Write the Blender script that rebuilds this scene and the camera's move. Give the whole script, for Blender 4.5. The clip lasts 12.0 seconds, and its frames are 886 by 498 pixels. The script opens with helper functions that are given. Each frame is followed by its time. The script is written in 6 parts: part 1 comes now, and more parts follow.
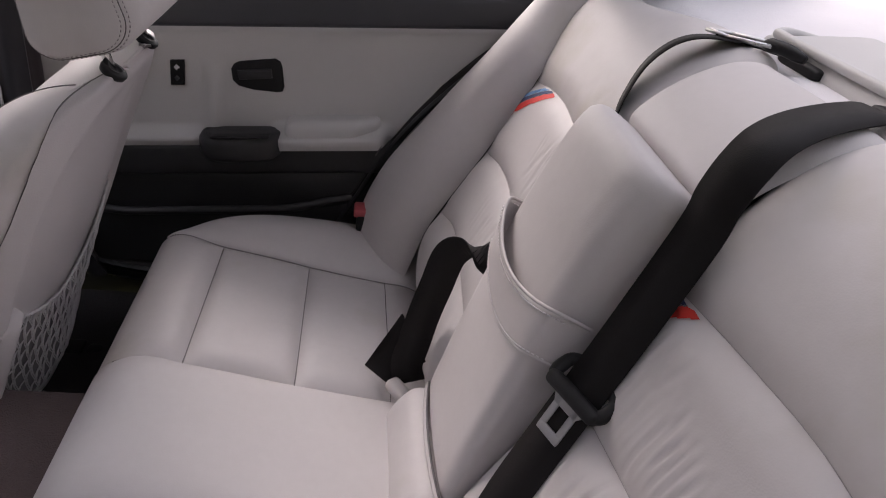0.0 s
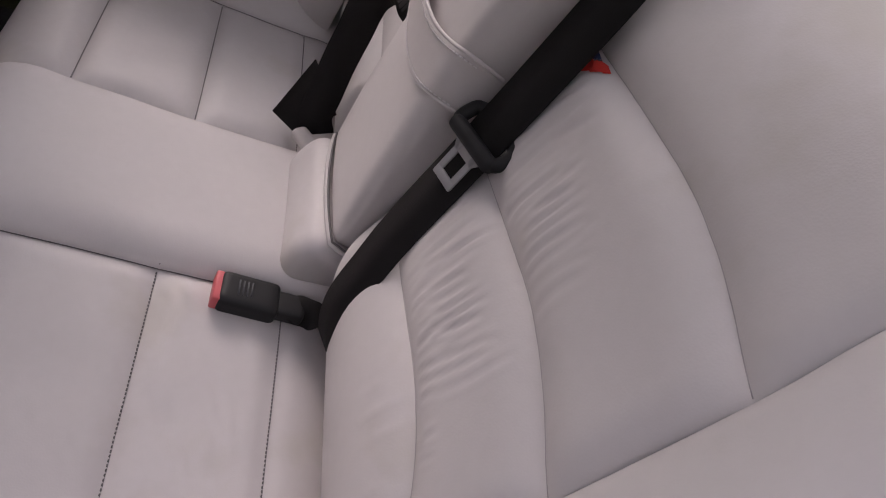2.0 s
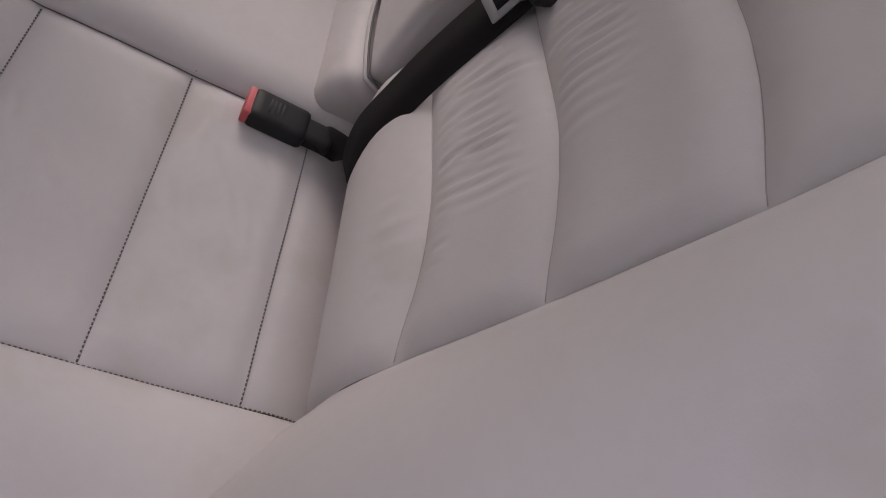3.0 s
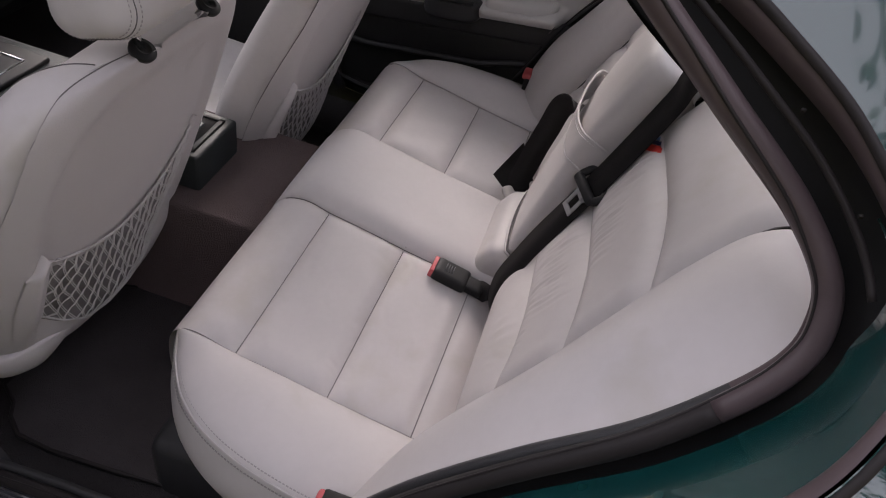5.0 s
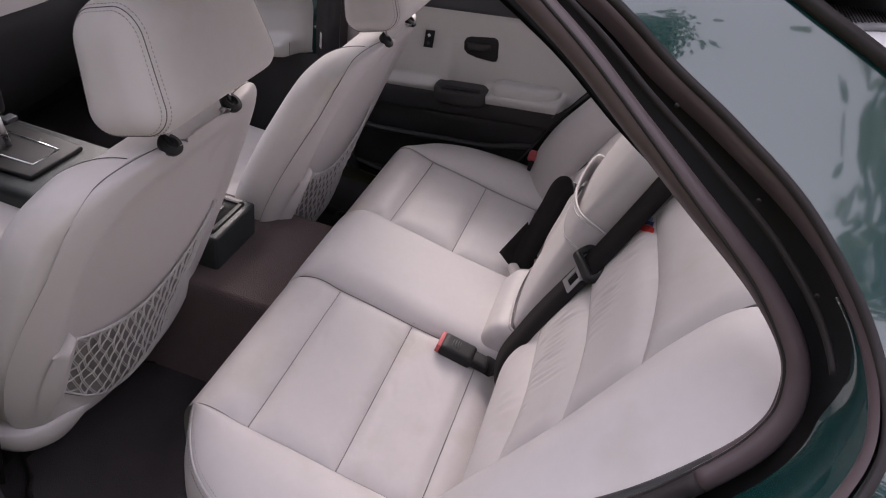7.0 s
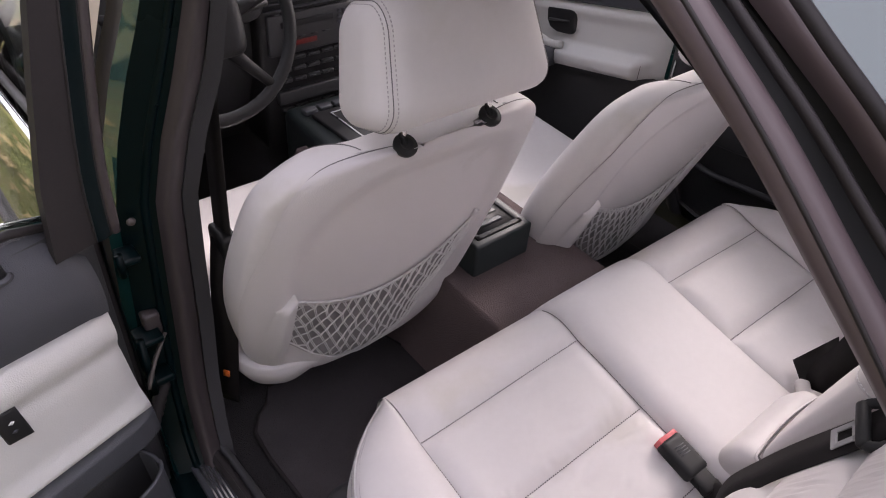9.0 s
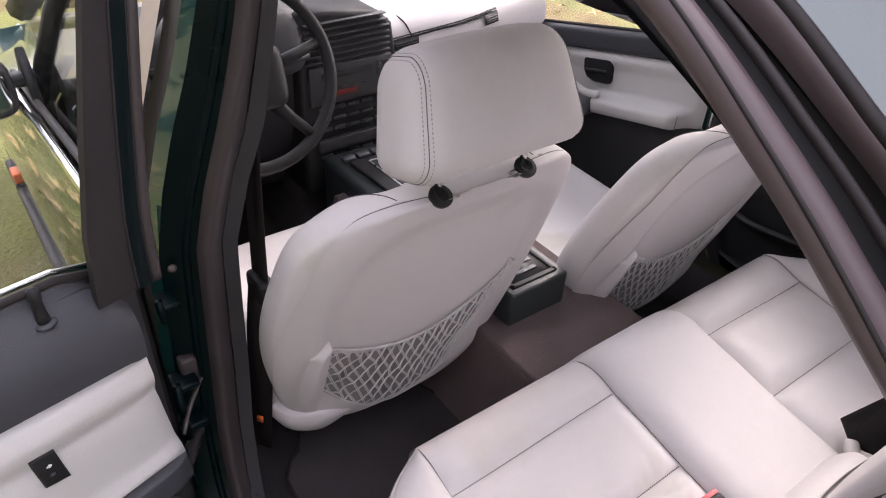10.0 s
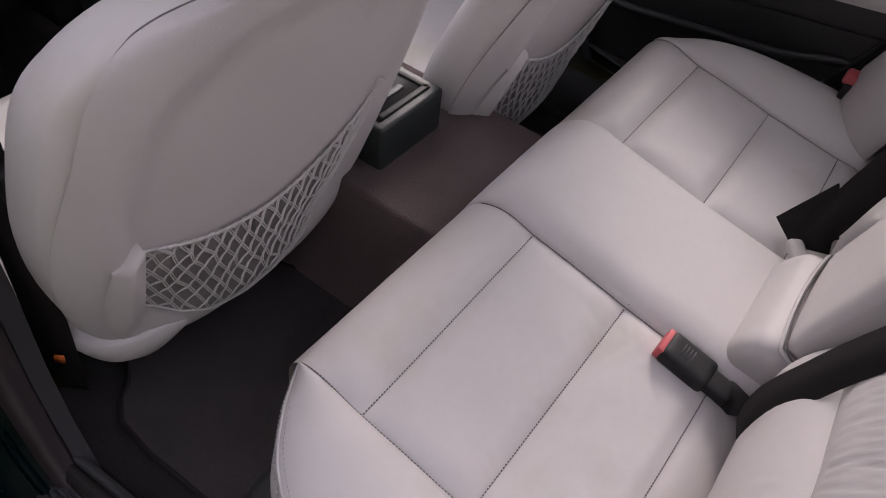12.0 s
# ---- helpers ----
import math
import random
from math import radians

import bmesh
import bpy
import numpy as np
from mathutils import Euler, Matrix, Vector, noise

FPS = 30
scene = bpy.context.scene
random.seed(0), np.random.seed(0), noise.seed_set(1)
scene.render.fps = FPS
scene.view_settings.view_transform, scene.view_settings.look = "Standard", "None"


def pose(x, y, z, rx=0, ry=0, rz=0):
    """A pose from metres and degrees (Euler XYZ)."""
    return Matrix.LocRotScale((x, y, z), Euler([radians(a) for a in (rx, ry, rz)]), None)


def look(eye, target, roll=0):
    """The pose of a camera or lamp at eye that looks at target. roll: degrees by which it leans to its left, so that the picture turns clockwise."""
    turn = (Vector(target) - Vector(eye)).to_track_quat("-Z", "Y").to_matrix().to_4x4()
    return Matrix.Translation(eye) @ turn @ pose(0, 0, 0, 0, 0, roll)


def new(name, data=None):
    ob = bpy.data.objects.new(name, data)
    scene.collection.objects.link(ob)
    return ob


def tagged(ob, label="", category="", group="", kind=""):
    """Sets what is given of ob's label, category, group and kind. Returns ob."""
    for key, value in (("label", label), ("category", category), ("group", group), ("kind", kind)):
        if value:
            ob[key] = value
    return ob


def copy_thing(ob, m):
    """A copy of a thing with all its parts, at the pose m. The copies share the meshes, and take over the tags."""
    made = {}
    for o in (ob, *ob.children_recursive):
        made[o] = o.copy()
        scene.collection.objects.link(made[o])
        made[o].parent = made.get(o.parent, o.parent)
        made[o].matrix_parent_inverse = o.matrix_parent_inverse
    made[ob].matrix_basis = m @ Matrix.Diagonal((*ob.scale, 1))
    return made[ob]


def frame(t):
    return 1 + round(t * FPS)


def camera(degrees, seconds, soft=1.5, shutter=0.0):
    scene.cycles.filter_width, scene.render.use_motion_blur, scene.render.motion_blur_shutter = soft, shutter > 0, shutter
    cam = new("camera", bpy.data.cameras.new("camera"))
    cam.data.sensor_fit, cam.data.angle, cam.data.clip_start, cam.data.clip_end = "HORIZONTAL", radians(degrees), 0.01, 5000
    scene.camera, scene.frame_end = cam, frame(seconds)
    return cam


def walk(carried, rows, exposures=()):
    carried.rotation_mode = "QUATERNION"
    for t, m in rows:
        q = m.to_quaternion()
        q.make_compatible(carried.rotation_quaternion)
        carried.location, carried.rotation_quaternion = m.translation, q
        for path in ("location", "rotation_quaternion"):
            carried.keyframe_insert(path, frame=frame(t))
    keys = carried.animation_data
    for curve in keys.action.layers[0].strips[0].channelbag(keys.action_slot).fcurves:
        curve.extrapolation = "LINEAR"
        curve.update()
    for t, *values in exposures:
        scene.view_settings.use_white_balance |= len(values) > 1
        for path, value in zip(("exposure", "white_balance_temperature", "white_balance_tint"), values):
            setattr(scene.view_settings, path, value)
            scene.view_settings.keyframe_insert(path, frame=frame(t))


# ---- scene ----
cam = camera(64.7, 12.0, soft=1.05)
PATH = [
    (0, (-0.651, 0.165, 1.269), (1.047, -0.127, 0.253), 9.7),
    (0.5, (-0.653, 0.172, 1.267), (1.085, -0.141, 0.328), 10.3),
    (1, (-0.663, 0.169, 1.256), (1.021, -0.158, 0.228), 11.0),
    (1.5, (-0.658, 0.134, 1.24), (0.838, -0.267, -0.025), 15.1),
    (2, (-0.675, 0.127, 1.212), (0.652, -0.423, -0.179), 24.7),
    (2.5, (-0.739, 0.109, 1.148), (0.439, -0.516, -0.343), 35.8),
    (3, (-0.748, 0.108, 1.159), (0.42, -0.42, -0.376), 34.8),
    (3.5, (-0.776, 0.07, 1.296), (0.368, -0.267, -0.31), 24.7),
    (3.7, (-0.835, 0.049, 1.403), (0.287, -0.095, -0.246), 19.8),
    (5.3, (-1.126, -0.005, 1.488), (0.376, 0.223, 0.187), 12.4),
    (5.5, (-1.132, -0.011, 1.501), (0.394, 0.218, 0.229), 11.8),
    (6, (-1.138, 0.002, 1.509), (0.426, 0.215, 0.28), 12.7),
    (6.5, (-1.141, 0.002, 1.517), (0.435, 0.247, 0.311), 11.6),
    (6.7, (-1.145, -0.006, 1.518), (0.434, 0.265, 0.321), 11.1),
    (8.3, (-0.997, -0.095, 1.499), (0.285, 0.746, 0.215), 7.6),
    (8.5, (-0.963, -0.116, 1.502), (0.205, 0.873, 0.215), 6.5),
    (9, (-0.927, -0.119, 1.498), (0.107, 1.027, 0.226), 5.0),
    (9.5, (-0.919, -0.113, 1.507), (0.074, 1.132, 0.297), 3.7),
    (10, (-0.923, -0.117, 1.506), (0.072, 1.156, 0.327), 3.2),
    (10.5, (-0.949, -0.119, 1.497), (0.014, 1.133, 0.27), 2.8),
    (11, (-1.019, -0.054, 1.454), (0.069, 0.999, 0.148), 7.0),
    (11.5, (-0.924, 0.069, 1.343), (0.295, 0.828, -0.049), 7.6),
    (12, (-0.787, 0.126, 1.287), (0.353, 0.808, -0.208), 8.5),
]
walk(cam, [(t, look(e, g, r)) for t, e, g, r in PATH], [(0.0, 1.45, 6750, 23), (1.5, 1.33, 6750, 25), (2.5, 1.20, 6950, 26), (3.5, 0.84, 6850, 21), (5.5, 1.58, 6800, 22), (6.5, 1.70, 6750, 25), (8.5, 1.92, 6750, 25), (10.0, 2.33, 6750, 24), (11.0, 2.17, 6750, 24), (12.0, 1.60, 6750, 24)])

# ---- light ----
world = bpy.data.worlds.new("sky")
world.use_nodes = True
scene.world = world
wn, wl = world.node_tree.nodes, world.node_tree.links
sky = wn.new("ShaderNodeTexSky")
sky.sky_type, sky.sun_disc = "NISHITA", False
sky.sun_elevation, sky.sun_rotation = radians(34), radians(72)
sky.air_density, sky.dust_density, sky.ozone_density = 1.0, 4.0, 1.0
haze = wn.new("ShaderNodeHueSaturation")
haze.inputs["Saturation"].default_value = 0.5
wl.new(sky.outputs[0], haze.inputs["Color"])
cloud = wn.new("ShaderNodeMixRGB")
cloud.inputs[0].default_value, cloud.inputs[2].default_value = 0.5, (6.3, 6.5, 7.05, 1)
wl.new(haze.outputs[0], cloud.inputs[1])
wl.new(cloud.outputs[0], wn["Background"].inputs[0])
wn["Background"].inputs[1].default_value = 0.14
sun = new("sun", bpy.data.lights.new("sun", "SUN"))
sun.data.energy, sun.data.angle, sun.data.color = 0.5, radians(28), (1.0, 0.965, 0.94)
sun.matrix_world = look((4.2, 1.36, 2.98), (0, 0, 0))

# ---- materials ----
def mat(name, color, rough=0.5, metal=0.0, vary=0.12, scale=6.0, fine=0.0, fine_scale=300.0, coarse=0.0, coarse_scale=20.0,
        stretch=(1, 1, 1), coat=0.0, trans=0.0, ior=1.45, sheen=0.0, emit=None, dirt=None, spec=0.5):
    m = bpy.data.materials.new(name)
    m.use_nodes = True
    n, l = m.node_tree.nodes, m.node_tree.links
    b = n["Principled BSDF"]
    b.inputs["Roughness"].default_value, b.inputs["Metallic"].default_value = rough, metal
    b.inputs["Coat Weight"].default_value, b.inputs["Coat Roughness"].default_value = coat, 0.04
    b.inputs["Transmission Weight"].default_value, b.inputs["IOR"].default_value = trans, ior
    b.inputs["Coat IOR"].default_value = 1.5 + 0.35 * (coat >= 1.0)
    b.inputs["Sheen Weight"].default_value = sheen
    b.inputs["Specular IOR Level"].default_value = spec
    tc = n.new("ShaderNodeTexCoord")
    mp = n.new("ShaderNodeMapping")
    mp.inputs["Scale"].default_value = stretch
    l.new(tc.outputs["Object"], mp.inputs[0])
    big, small = n.new("ShaderNodeTexNoise"), n.new("ShaderNodeTexNoise")
    big.inputs["Scale"].default_value, big.inputs["Detail"].default_value = scale, 5
    small.inputs["Scale"].default_value, small.inputs["Detail"].default_value = scale * 14, 3
    ramp = n.new("ShaderNodeMixRGB")
    c = Vector(color)
    ramp.inputs[1].default_value = (*(c * (1 - vary)), 1)
    ramp.inputs[2].default_value = (*[min(1, v) for v in c * (1 + vary)], 1)
    add = n.new("ShaderNodeMath")
    add.operation, add.inputs[1].default_value = "MULTIPLY_ADD", 0.35
    l.new(small.outputs[0], add.inputs[0])
    sub = n.new("ShaderNodeMath")
    sub.operation, sub.inputs[1].default_value = "SUBTRACT", 0.175
    l.new(big.outputs[0], sub.inputs[0])
    l.new(sub.outputs[0], add.inputs[2])
    l.new(add.outputs[0], ramp.inputs[0])
    for t in (big, small):
        l.new(mp.outputs[0], t.inputs["Vector"])
    out = ramp.outputs[0]
    if dirt:
        spot = n.new("ShaderNodeTexNoise")
        spot.inputs["Scale"].default_value, spot.inputs["Detail"].default_value = dirt[1], 6
        l.new(tc.outputs["Object"], spot.inputs["Vector"])
        cr = n.new("ShaderNodeValToRGB")
        cr.color_ramp.elements[0].position, cr.color_ramp.elements[1].position = dirt[2], dirt[2] + 0.12
        l.new(spot.outputs[0], cr.inputs[0])
        mx = n.new("ShaderNodeMixRGB")
        mx.inputs[2].default_value = (*dirt[0], 1)
        l.new(cr.outputs[0], mx.inputs[0])
        l.new(out, mx.inputs[1])
        out = mx.outputs[0]
    l.new(out, b.inputs["Base Color"])
    rr = n.new("ShaderNodeMapRange")
    rr.inputs[3].default_value, rr.inputs[4].default_value = max(0.0, rough - 0.06), min(1.0, rough + 0.08)
    l.new(big.outputs[0], rr.inputs[0])
    if rough > 0.1:
        l.new(rr.outputs[0], b.inputs["Roughness"])
    last = None
    for height, sc, kind in ((coarse, coarse_scale, "noise"), (fine, fine_scale, "cell")):
        if height:
            t = n.new("ShaderNodeTexVoronoi" if kind == "cell" else "ShaderNodeTexNoise")
            t.inputs["Scale"].default_value = sc
            l.new(mp.outputs[0], t.inputs["Vector"])
            bp = n.new("ShaderNodeBump")
            bp.inputs["Distance"].default_value, bp.inputs["Strength"].default_value = height, 1.0
            l.new(t.outputs[0], bp.inputs["Height"])
            if last:
                l.new(last, bp.inputs["Normal"])
            last = bp.outputs[0]
    if last:
        l.new(last, b.inputs["Normal"])
    if emit:
        b.inputs["Emission Color"].default_value, b.inputs["Emission Strength"].default_value = (*emit[0], 1), emit[1]
    return m


leather = mat("light_grey_leather", (0.56, 0.53, 0.525), 0.52, vary=0.08, scale=6, fine=0.00005, fine_scale=520, coarse=0.0015, coarse_scale=11, dirt=((0.50, 0.47, 0.435), 5, 0.57), spec=0.34)
shell_grey = mat("moulded_grey_plastic", (0.52, 0.49, 0.49), 0.5, vary=0.04, scale=5, fine=0.0002, fine_scale=500, dirt=((0.42, 0.39, 0.38), 9, 0.68))
panel_grey = mat("light_grey_vinyl", (0.56, 0.55, 0.54), 0.5, vary=0.04, scale=4, fine=0.0002, fine_scale=500, coarse=0.001, coarse_scale=9)
shelf_felt = mat("grey_felt", (0.78, 0.76, 0.78), 0.9, vary=0.06, scale=8, fine=0.0006, fine_scale=700)
dark_plastic = mat("charcoal_plastic", (0.031, 0.031, 0.033), 0.45, vary=0.2, scale=8, fine=0.0003, fine_scale=600)
slate_plastic = mat("slate_grey_plastic", (0.05, 0.052, 0.06), 0.45, vary=0.1, scale=6, fine=0.0003, fine_scale=600)
console_plastic = mat("dark_green_grey_plastic", (0.018, 0.023, 0.024), 0.42, vary=0.15, scale=8, fine=0.0002, fine_scale=600)
black_plastic = mat("black_plastic", (0.016, 0.016, 0.017), 0.48, vary=0.2, scale=9, spec=0.28)
rubber = mat("black_rubber", (0.024, 0.021, 0.0215), 0.5, vary=0.25, scale=12, fine=0.00008, fine_scale=350, spec=0.22)
brown_rubber = mat("weathered_brown_rubber", (0.078, 0.057, 0.061), 0.45, vary=0.2, scale=6)
pillar_rubber = mat("dull_pillar_rubber", (0.04, 0.032, 0.0335), 0.45, vary=0.2, scale=8)
webbing = mat("black_webbing", (0.0105, 0.009, 0.0092), 0.62, vary=0.2, scale=12, fine=0.00012, fine_scale=900, spec=0.25)
carpet = mat("dark_carpet", (0.032, 0.029, 0.031), 0.95, vary=0.3, scale=10, fine=0.0025, fine_scale=500)
tunnel_carpet = mat("brown_grey_carpet", (0.12, 0.088, 0.088), 0.95, vary=0.25, scale=10, fine=0.0025, fine_scale=500)
mat_carpet = mat("floor_mat_pile", (0.058, 0.051, 0.055), 0.95, vary=0.3, scale=14, fine=0.002, fine_scale=600)
paint = mat("dark_green_paint", (0.002, 0.038, 0.038), 0.25, metal=0.0, vary=0.1, scale=3, coat=1.0, dirt=((0.02, 0.03, 0.03), 40, 0.74))
# Body green darkened and dulled to imitate the dark surroundings it reflects.
shaded_paint = mat("shaded_dark_green_paint", (0.001, 0.0055, 0.0065), 0.28, vary=0.15, scale=5, dirt=((0.012, 0.014, 0.014), 30, 0.7), spec=0.14)
trim_grey = mat("dark_grey_trim", (0.030, 0.029, 0.033), 0.5, vary=0.15, scale=8, fine=0.0002, fine_scale=600, spec=0.35)
steel = mat("brushed_steel", (0.6, 0.6, 0.6), 0.28, metal=1.0, vary=0.1, scale=30)
blade_metal = mat("dull_steel", (0.34, 0.34, 0.345), 0.5, metal=0.35, vary=0.1, scale=40)
chrome = mat("chrome", (0.8, 0.8, 0.8), 0.08, metal=1.0, vary=0.03)
red_plastic = mat("faded_red_plastic", (0.55, 0.1, 0.11), 0.45, vary=0.1, scale=30)
orange_plastic = mat("orange_plastic", (0.75, 0.16, 0.03), 0.4, vary=0.1, scale=20)
# Shell grey, darkened for the shaded area behind the net.
net_shade_grey = mat("shaded_shell_grey", (0.24, 0.225, 0.225), 0.9, vary=0.15, scale=20)
net_cord = mat("grey_net_cord", (0.55, 0.53, 0.53), 0.8, vary=0.2, scale=60)
thread = mat("grey_thread", (0.36, 0.34, 0.34), 0.8, vary=0.2, scale=60)
thread_light = mat("pale_thread", (0.7, 0.68, 0.68), 0.8, vary=0.2, scale=60)
seam_dark = mat("seam_shadow_cord", (0.15, 0.14, 0.14), 0.9, vary=0.2, scale=60)
blue_light = mat("light_blue_fabric", (0.12, 0.27, 0.5), 0.7, vary=0.1)
blue_dark = mat("dark_blue_fabric", (0.02, 0.035, 0.11), 0.7, vary=0.1)
red_fabric = mat("red_fabric", (0.62, 0.03, 0.02), 0.7, vary=0.1)


def thin_glass():
    m = bpy.data.materials.new("clear_glass")
    m.use_nodes = True
    n, l = m.node_tree.nodes, m.node_tree.links
    n.remove(n["Principled BSDF"])
    clear, gloss, mix, fres = (n.new("ShaderNode" + k) for k in ("BsdfTransparent", "BsdfGlossy", "MixShader", "Fresnel"))
    clear.inputs[0].default_value = (0.94, 0.96, 0.95, 1)
    gloss.inputs["Roughness"].default_value = 0.0
    fres.inputs["IOR"].default_value = 1.35
    l.new(fres.outputs[0], mix.inputs[0])
    l.new(clear.outputs[0], mix.inputs[1])
    l.new(gloss.outputs[0], mix.inputs[2])
    l.new(mix.outputs[0], n["Material Output"].inputs[0])
    return m


glass = thin_glass()
dark_glass = mat("dark_glass", (0.01, 0.012, 0.012), 0.03, vary=0.0, coat=1.0)
white_print = mat("white_print", (0.75, 0.75, 0.75), 0.6, vary=0.05)
red_glow = mat("red_display", (0.05, 0.006, 0.005), 0.4, vary=0.1, emit=((1.0, 0.05, 0.02), 0.008))
bare_metal = mat("stained_bare_metal", (0.10, 0.085, 0.08), 0.55, metal=0.4, vary=0.4, scale=40)
headliner = mat("grey_headliner", (0.45, 0.44, 0.43), 0.9, vary=0.05, fine=0.0005, fine_scale=500)
grass_mat = mat("autumn_lawn", (0.16, 0.165, 0.045), 0.9, vary=0.5, scale=2.5, coarse=0.02, coarse_scale=60, dirt=((0.17, 0.125, 0.05), 1.3, 0.52))
blade_mat = mat("grass_blades", (0.17, 0.195, 0.05), 0.7, vary=0.5, scale=3)
grille_grey = mat("mid_grey_plastic", (0.2, 0.2, 0.21), 0.6, vary=0.06, scale=8)
tan_matt = mat("weathered_tan_film", (0.36, 0.30, 0.24), 0.55, vary=0.2, scale=6)
bark = mat("bark", (0.06, 0.045, 0.035), 0.9, vary=0.3, scale=8, coarse=0.01, coarse_scale=20)
foliage = mat("dark_foliage", (0.05, 0.065, 0.025), 0.6, vary=0.5, scale=3)
leaf_mat = mat("yellow_fallen_leaf", (0.36, 0.25, 0.10), 0.6, vary=0.55, scale=2)

# ---- mesh helpers ----
BASE = {}


def link(name, verts, faces, material, parent=None, label="", smooth=True):
    origin = BASE.get(parent, Vector((0, 0, 0)))
    me = bpy.data.meshes.new(name)
    me.from_pydata([tuple(Vector(v) - origin) for v in verts], [], faces)
    bm = bmesh.new()
    bm.from_mesh(me)
    bmesh.ops.remove_doubles(bm, verts=bm.verts, dist=1e-6)
    bmesh.ops.recalc_face_normals(bm, faces=bm.faces)
    bm.to_mesh(me)
    bm.free()
    if smooth:
        me.polygons.foreach_set("use_smooth", [True] * len(me.polygons))
    me.materials.append(material)
    ob = new(name, me)
    if parent:
        ob.parent = parent
    BASE[ob] = origin
    if label:
        ob["label"] = label
    return ob


def part(name, geo, material, parent, label="", smooth=True):
    return link(name, geo[0], geo[1], material, parent, label, smooth)


def thing(name, loc, label, category, group="", kind=""):
    ob = new(name)
    ob.location = loc
    ob.empty_display_size = 0.05
    BASE[ob] = Vector(loc)
    return tagged(ob, label, category, group, kind)


def solo(name, geo, material, label, category, kind="structure", smooth=True, group=""):
    return tagged(link(name, geo[0], geo[1], material, None, "", smooth), label, category, group, kind)


def join(*geos):
    verts, faces = [], []
    for v, f in geos:
        k = len(verts)
        verts += list(v)
        faces += [tuple(i + k for i in q) for q in f]
    return verts, faces


def spline(pts, n):
    """n points along a smooth curve through pts."""
    p = [Vector(q) for q in pts]
    p = [2 * p[0] - p[1]] + p + [2 * p[-1] - p[-2]]
    k, out = len(p) - 3, []
    for i in range(n):
        u = i / (n - 1) * k
        j = min(int(u), k - 1)
        t = u - j
        a, b, c, d = p[j:j + 4]
        out.append(0.5 * (2 * b + (c - a) * t + (2 * a - 5 * b + 4 * c - d) * t * t + (3 * b - a - 3 * c + d) * t ** 3))
    return out


def grid(fn, us, vs, closed=False):
    verts = [fn(u, v) for v in vs for u in us]
    n, m = len(us), len(vs)
    faces = []
    for j in range(m - 1):
        for i in range(n if closed else n - 1):
            k = (i + 1) % n
            faces.append((j * n + i, j * n + k, (j + 1) * n + k, (j + 1) * n + i))
    return verts, faces


def lin(a, b, n):
    return [a + (b - a) * i / (n - 1) for i in range(n)]


def ease(n):
    """0 to 1, denser towards both ends."""
    return [0.5 - 0.5 * math.cos(math.pi * i / (n - 1)) for i in range(n)]


def box(a, b, r=0.004, seg=2):
    bm = bmesh.new()
    bmesh.ops.create_cube(bm, size=1)
    for v in bm.verts:
        v.co = Vector([(p + q) / 2 + c * (q - p) for p, q, c in zip(a, b, v.co)])
    if r:
        bmesh.ops.bevel(bm, geom=bm.edges[:], offset=r, segments=seg, affect="EDGES", profile=0.5)
    out = from_bm(bm)
    return out


def from_bm(bm):
    bm.verts.index_update()
    out = [v.co.copy() for v in bm.verts], [tuple(v.index for v in f.verts) for f in bm.faces]
    bm.free()
    return out


def pillow(size, r, cuts=12, fn=None):
    """A soft block round the origin; fn shapes each point."""
    bm = bmesh.new()
    bmesh.ops.create_cube(bm, size=1)
    bmesh.ops.subdivide_edges(bm, edges=bm.edges[:], cuts=cuts, use_grid_fill=True)
    h = Vector(size) / 2
    for v in bm.verts:
        p = Vector([math.copysign(abs(2 * c) ** 0.8, c) * k for c, k in zip(v.co, h)])
        q = Vector([max(-(k - r), min(k - r, c)) for c, k in zip(p, h)])
        d = p - q
        v.co = q + d.normalized() * r if d.length > 1e-9 else p
        if fn:
            v.co = fn(v.co)
    return from_bm(bm)


def move(geo, m):
    return [m @ Vector(v) for v in geo[0]], geo[1]


def tube(path, r, sides=8, closed=False, caps=True):
    path = [Vector(p) for p in path]
    n = len(path)
    verts, faces = [], []
    ref = None
    for i, p in enumerate(path):
        a = path[(i - 1) % n] if closed or i else p
        b = path[(i + 1) % n] if closed or i < n - 1 else p
        d = (b - a).normalized()
        if ref is None:
            ref = d.cross(Vector((0.31, 0.17, 0.93))).normalized()
        ref = (ref - d * ref.dot(d)).normalized()
        up = d.cross(ref)
        rr = r[i] if isinstance(r, (list, tuple)) else r
        for k in range(sides):
            t = 2 * math.pi * k / sides
            verts.append(p + (ref * math.cos(t) + up * math.sin(t)) * rr)
    for i in range(n if closed else n - 1):
        j = (i + 1) % n
        for k in range(sides):
            l = (k + 1) % sides
            faces.append((i * sides + k, i * sides + l, j * sides + l, j * sides + k))
    if caps and not closed:
        faces += [tuple(range(sides))[::-1], tuple((n - 1) * sides + k for k in range(sides))]
    return verts, faces


